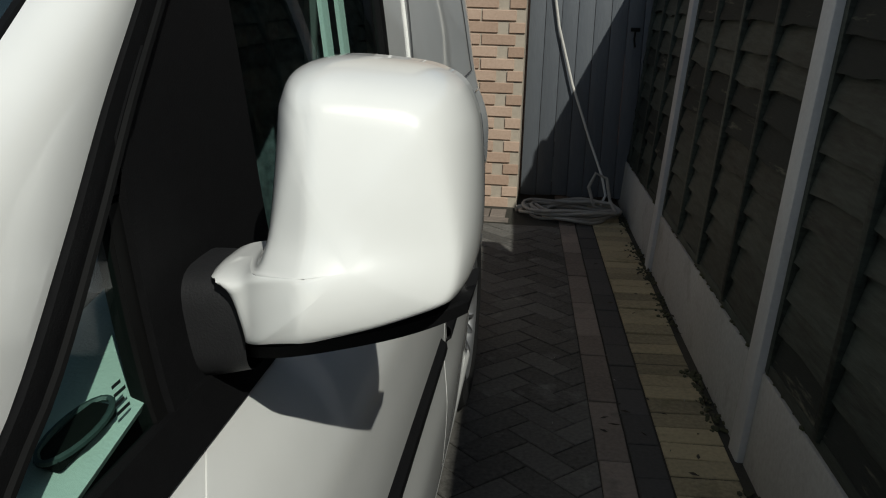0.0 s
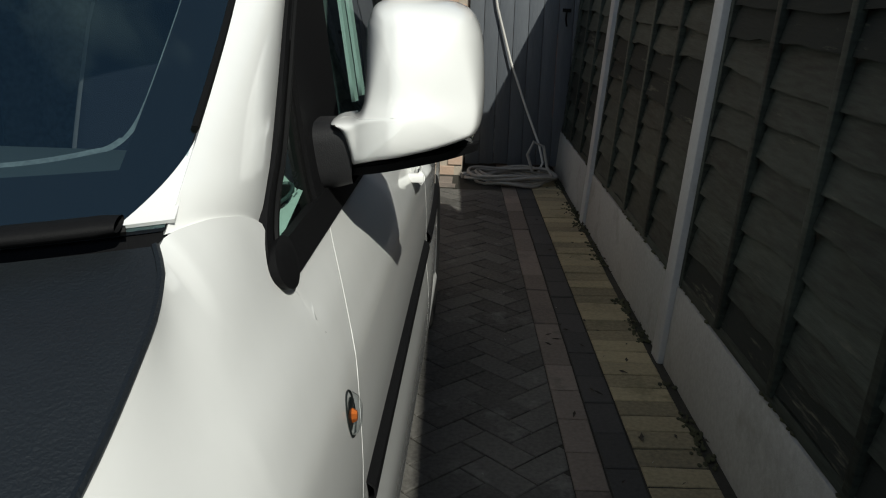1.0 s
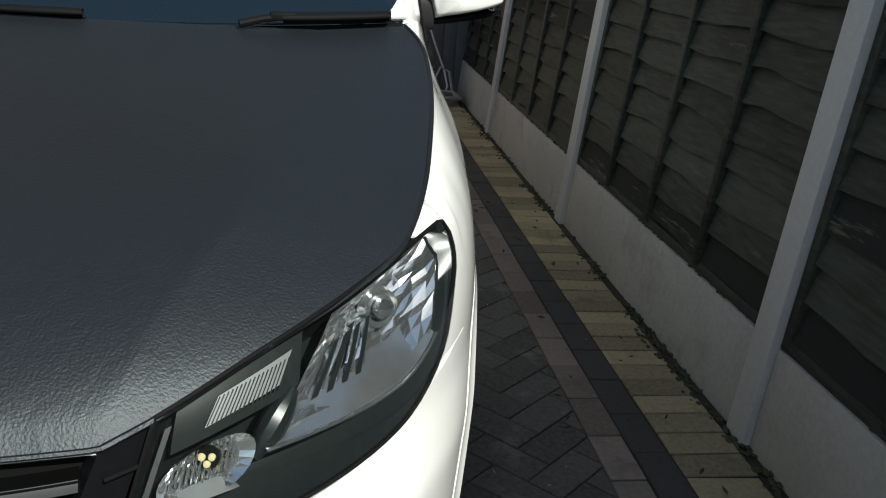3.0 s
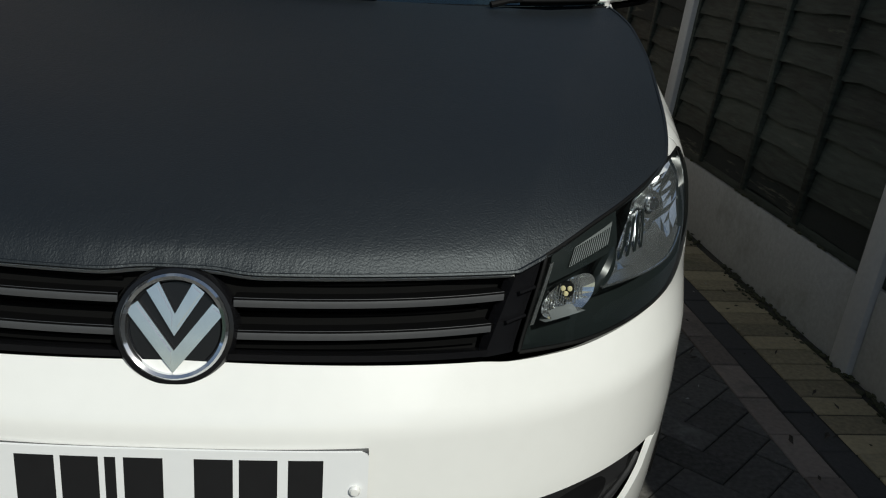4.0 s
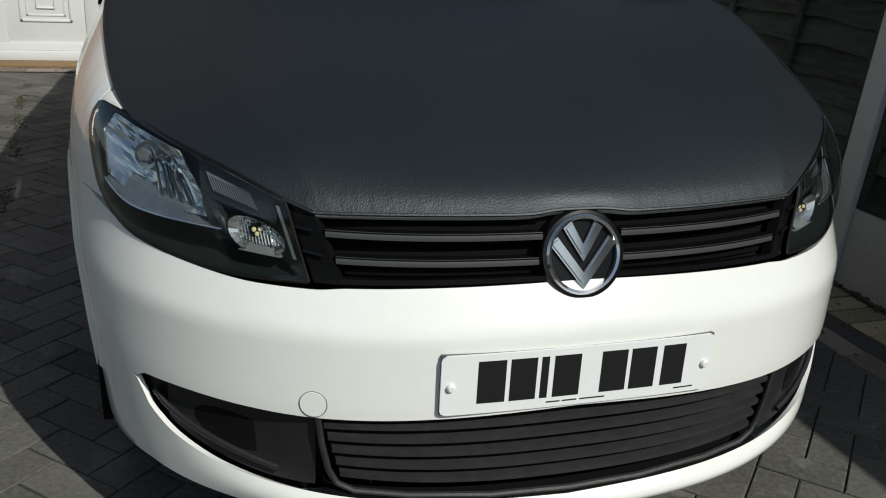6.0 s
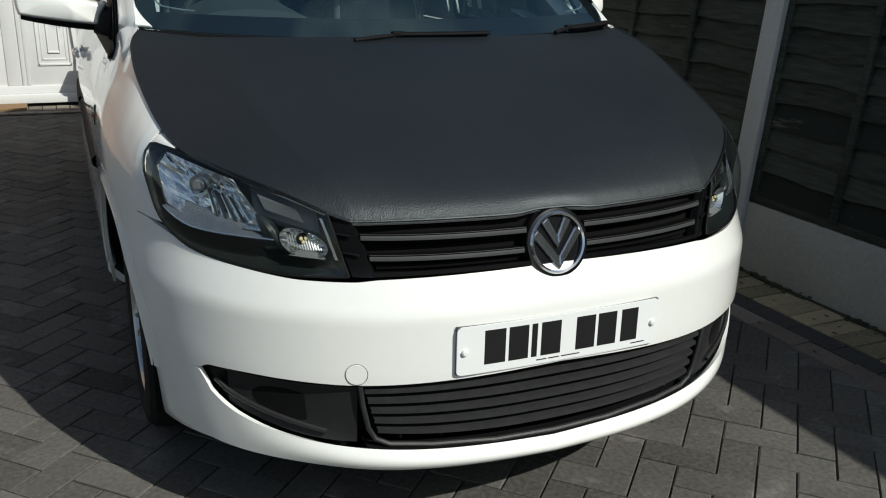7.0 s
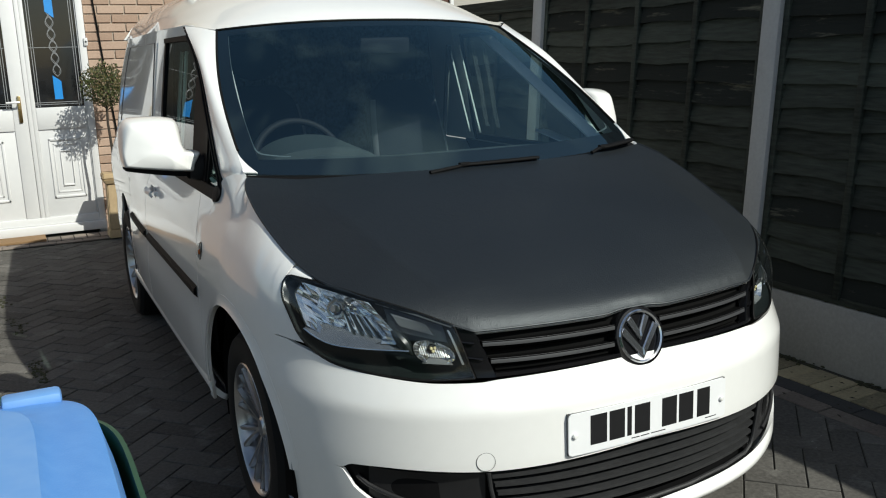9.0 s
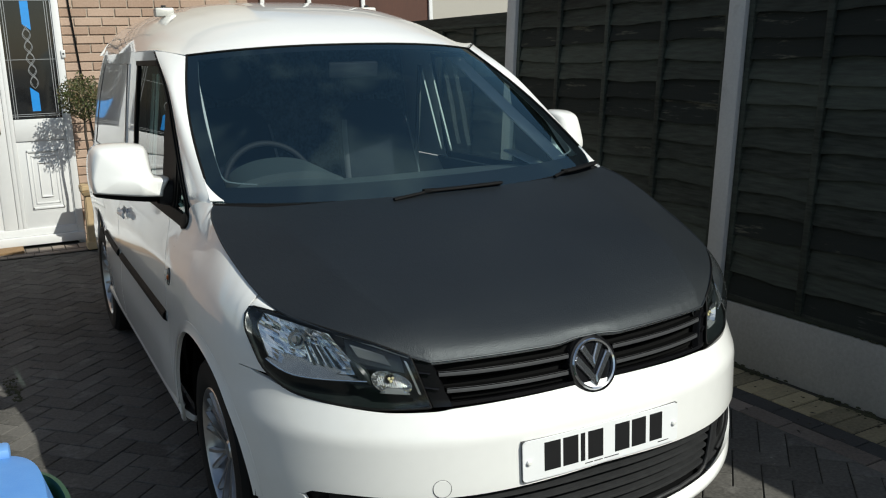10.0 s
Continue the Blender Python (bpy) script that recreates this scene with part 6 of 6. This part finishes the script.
moss_line("moss", [(1.945, -3.0, 0), (1.830, 0.0, 0), (1.752, 2.0, 0), (1.672, 4.0, 0), (1.580, 6.4, 0)], 0.018, 1700, 4, "olive moss and grit along the foot of the fence")
moss_line("weeds", [(-1.70, 5.6, 0), (-1.64, 4.7, 0), (-1.52, 3.87, 0), (-1.43, 2.87, 0), (-1.36, 2.3, 0)], 0.018, 520, 9, "dark weeds in a paving joint")

# ---------------------------------------------------------------- leaf litter
def litter(name, x0, x1, y0, y1, count, seed, mat, label, low=0.008, high=0.022):
    bm = bmesh.new()
    r = random.Random(seed)
    for i in range(count):
        l = r.uniform(low, high)
        m = Matrix.Translation((r.uniform(x0, x1), r.uniform(y0, y1), 0.006 + 0.15 * l)) @ Euler((r.gauss(0, 0.3), r.gauss(0, 0.3), r.uniform(0, 6.3))).to_matrix().to_4x4()
        w = l * r.uniform(0.2, 0.45)
        q = [bm.verts.new(m @ Vector(c)) for c in ((-l, 0, 0), (-l * 0.2, w, l * 0.15), (l, 0, 0.1 * l), (-l * 0.2, -w, l * 0.12), (0, 0, -l * 0.1))]
        for a, b in ((0, 1), (1, 2), (2, 3), (3, 0)):
            bm.faces.new((q[a], q[b], q[4]))
    bmesh.ops.recalc_face_normals(bm, faces=bm.faces)
    tagged(part(name, bm, mat, smooth=False), label, "leaf litter", kind="stuff")


litter("leaf_litter", 1.30, 1.80, -0.6, 6.2, 110, 21, BARK, "dry brown leaf litter on the paving beside the fence")
litter("leaf_litter", -2.6, 1.4, -2.6, 0.4, 40, 22, BARK, "scattered twigs and leaf bits on the drive", 0.005, 0.014)
litter("stone_chips", 0.98, 1.70, 0.2, 5.6, 34, 31, CONCRETE, "pale grit specks on the paving along the fence", 0.003, 0.008)
litter("stone_chips", 0.2, 1.5, -1.2, 0.2, 8, 23, CONCRETE, "small pale stone chips on the drive", 0.005, 0.010)

# ---------------------------------------------------------------- bricks and pavers, piece by piece
def clip(poly, nx, ny, d):
    """The part of a flat outline with nx * x + ny * y <= d."""
    out = []
    for (ax, ay), (bx, by) in zip(poly, poly[1:] + poly[:1]):
        a, b = nx * ax + ny * ay - d, nx * bx + ny * by - d
        if a <= 0:
            out.append((ax, ay))
        if (a < 0) != (b < 0) and abs(a - b) > 1e-9:
            t = a / (a - b)
            out.append((ax + (bx - ax) * t, ay + (by - ay) * t))
    return out


def slab(verts, faces, poly, z, edge=0.0032):
    """A paver with chamfered top, appended to lists of corners and faces."""
    n = len(poly)
    cx, cy = sum(p[0] for p in poly) / n, sum(p[1] for p in poly) / n
    i = len(verts)
    for x, y in poly:
        verts.append((x, y, z - 0.03))
    for x, y in poly:
        verts.append((x, y, z - edge * 0.7))
    for x, y in poly:
        l = math.hypot(x - cx, y - cy)
        verts.append((x - (x - cx) / l * edge * 1.4, y - (y - cy) / l * edge * 1.4, z))
    for k in range(n):
        m = (k + 1) % n
        faces.append((i + k, i + m, i + n + m, i + n + k))
        faces.append((i + n + k, i + n + m, i + 2 * n + m, i + 2 * n + k))
    faces.append(tuple(i + 2 * n + k for k in range(n)))


def slab_mesh(poly, mat):
    v, f = [], []
    slab(v, f, poly, 0.0)
    me = bpy.data.meshes.new("paver")
    me.from_pydata(v, [], f)
    me.materials.append(mat)
    return me


rng = random.Random(11)
A, J = 0.1035, 0.0022
half_l, half_w = A - J, A / 2 - J
ONE = slab_mesh([(-half_l, -half_w), (half_l, -half_w), (half_l, half_w), (-half_l, half_w)], PAVER)
verts, faces, singles = [], [], 0
FIELD_X, OX, OY = 1.350, -2.0, 1.0
SKEW = 0.037


def band(y):
    return -SKEW * (y - 1.5)


c45 = math.sqrt(0.5)
for i in range(-70, 70):
    for j in range(-70, 70):
        k = (i - j) % 4
        if k not in (0, 3):
            continue
        cx, cy, turn = ((i + 1) * A, (j + 0.5) * A, 45) if k == 0 else ((i + 0.5) * A, (j + 1) * A, 135)
        x, y = OX + (cx - cy) * c45, OY + (cx + cy) * c45
        if not (-5.9 < x < FIELD_X + 0.12 and -5.1 < y < 6.2):
            continue
        z = rng.uniform(-0.0016, 0.0016)
        a = radians(turn)
        poly = [(x + math.cos(a) * u - math.sin(a) * v, y + math.sin(a) * u + math.cos(a) * v) for u, v in ((-half_l, -half_w), (half_l, -half_w), (half_l, half_w), (-half_l, half_w))]
        if singles < 300 and max(p[0] - band(p[1]) for p in poly) < FIELD_X and ((0.62 < x and -0.4 < y < 4.6) or (-0.2 < x < 1.4 and -1.2 < y < -0.2)):
            part("paver", ONE, PAVER, drive, at=pose(x, y, z, rng.uniform(-0.5, 0.5), rng.uniform(-0.5, 0.5), turn))
            singles += 1
            continue
        poly = clip(clip(poly, 1, SKEW, FIELD_X + SKEW * 1.5), 0, 1, 6.055)
        if len(poly) > 2 and abs(sum(p[0] * q[1] - q[0] * p[1] for p, q in zip(poly, poly[1:] + poly[:1]))) > 0.0006:
            slab(verts, faces, poly, z)
me = bpy.data.meshes.new("pavers")
me.from_pydata(verts, [], faces)
me.materials.append(PAVER)
rest = part("paver_field", me, PAVER, drive)
rest["kind"] = "stuff"

LONG = {m.name: slab_mesh([(-0.048, -0.0995), (0.048, -0.0995), (0.048, 0.0995), (-0.048, 0.0995)], m) for m in (PAVERPINK, PAVERDARK, PAVER)}
SOLDIER = {m.name: slab_mesh([(-0.0995, -0.048), (0.0995, -0.048), (0.0995, 0.048), (-0.0995, 0.048)], m) for m in (PAVERBUFF, PAVERPINK)}
for k in range(57):
    y = -4.6 + 0.2035 * k
    part("edging_paver", LONG[PAVERPINK.name], PAVERPINK, drive, at=pose(1.401 + band(y + 0.03), y + 0.03, rng.uniform(-0.002, 0.003), 0, rng.uniform(-0.6, 0.6), 2.1 + rng.uniform(-0.4, 0.4)))
    part("edging_paver", LONG[PAVERDARK.name], PAVERDARK, drive, at=pose(1.504 + band(y - 0.05), y - 0.05, rng.uniform(-0.003, 0.002), 0, rng.uniform(-0.6, 0.6), 2.1 + rng.uniform(-0.4, 0.4)))
for k in range(110):
    y = -4.6 + 0.1035 * k
    part("soldier_paver", SOLDIER[PAVERBUFF.name], PAVERBUFF, drive, at=pose(1.659 + band(y), y, rng.uniform(-0.003, 0.003), rng.uniform(-0.5, 0.5), rng.uniform(-0.8, 0.8), 2.1 + rng.uniform(-0.6, 0.6)))
step = part("doorstep", box(-3.2, 0.88, 6.065, 6.485, -0.05, 0.004), BED)
tagged(step, "row of buff pavers at the doorstep", "doorstep", kind="structure")
for k in range(39):
    x = -3.14 + 0.1035 * k
    part("step_paver", SOLDIER[PAVERPINK.name], PAVERPINK, step, at=pose(x, 6.285, 0.014 + rng.uniform(-0.002, 0.002), 0, 0, 90))
for k in range(20):
    part("step_paver", LONG[PAVERPINK.name], PAVERPINK, step, at=pose(-3.1 + 0.2035 * k, 6.12, 0.012 + rng.uniform(-0.002, 0.002), 0, 0, 90))

BRICKS = [mesh_of(box(-0.107, 0.107, 0.0, 0.03, -0.0325, 0.0325, 0.0035, 1), BRICK, False), mesh_of(box(-0.051, 0.051, 0.0, 0.03, -0.0325, 0.0325, 0.0035, 1), BRICK, False)]
for r in range(34):
    z = 0.03 + 0.075 * r
    x = -0.725 + (0.0 if r % 2 == 0 else 0.112)
    if r % 2:
        part("brick", BRICKS[1], BRICK, wall_r, at=(-0.725 + 0.053, HY + rng.uniform(-0.001, 0.002), z))
    while x + 0.21 < 0.90:
        part("brick", BRICKS[0], BRICK, wall_r, at=pose(x + 0.1085, HY + rng.uniform(-0.002, 0.002), z, 0, rng.uniform(-0.4, 0.4), 0))
        x += 0.225
    if 0.90 - x > 0.10:
        part("brick", BRICKS[1], BRICK, wall_r, at=(0.90 - 0.052, HY, z))
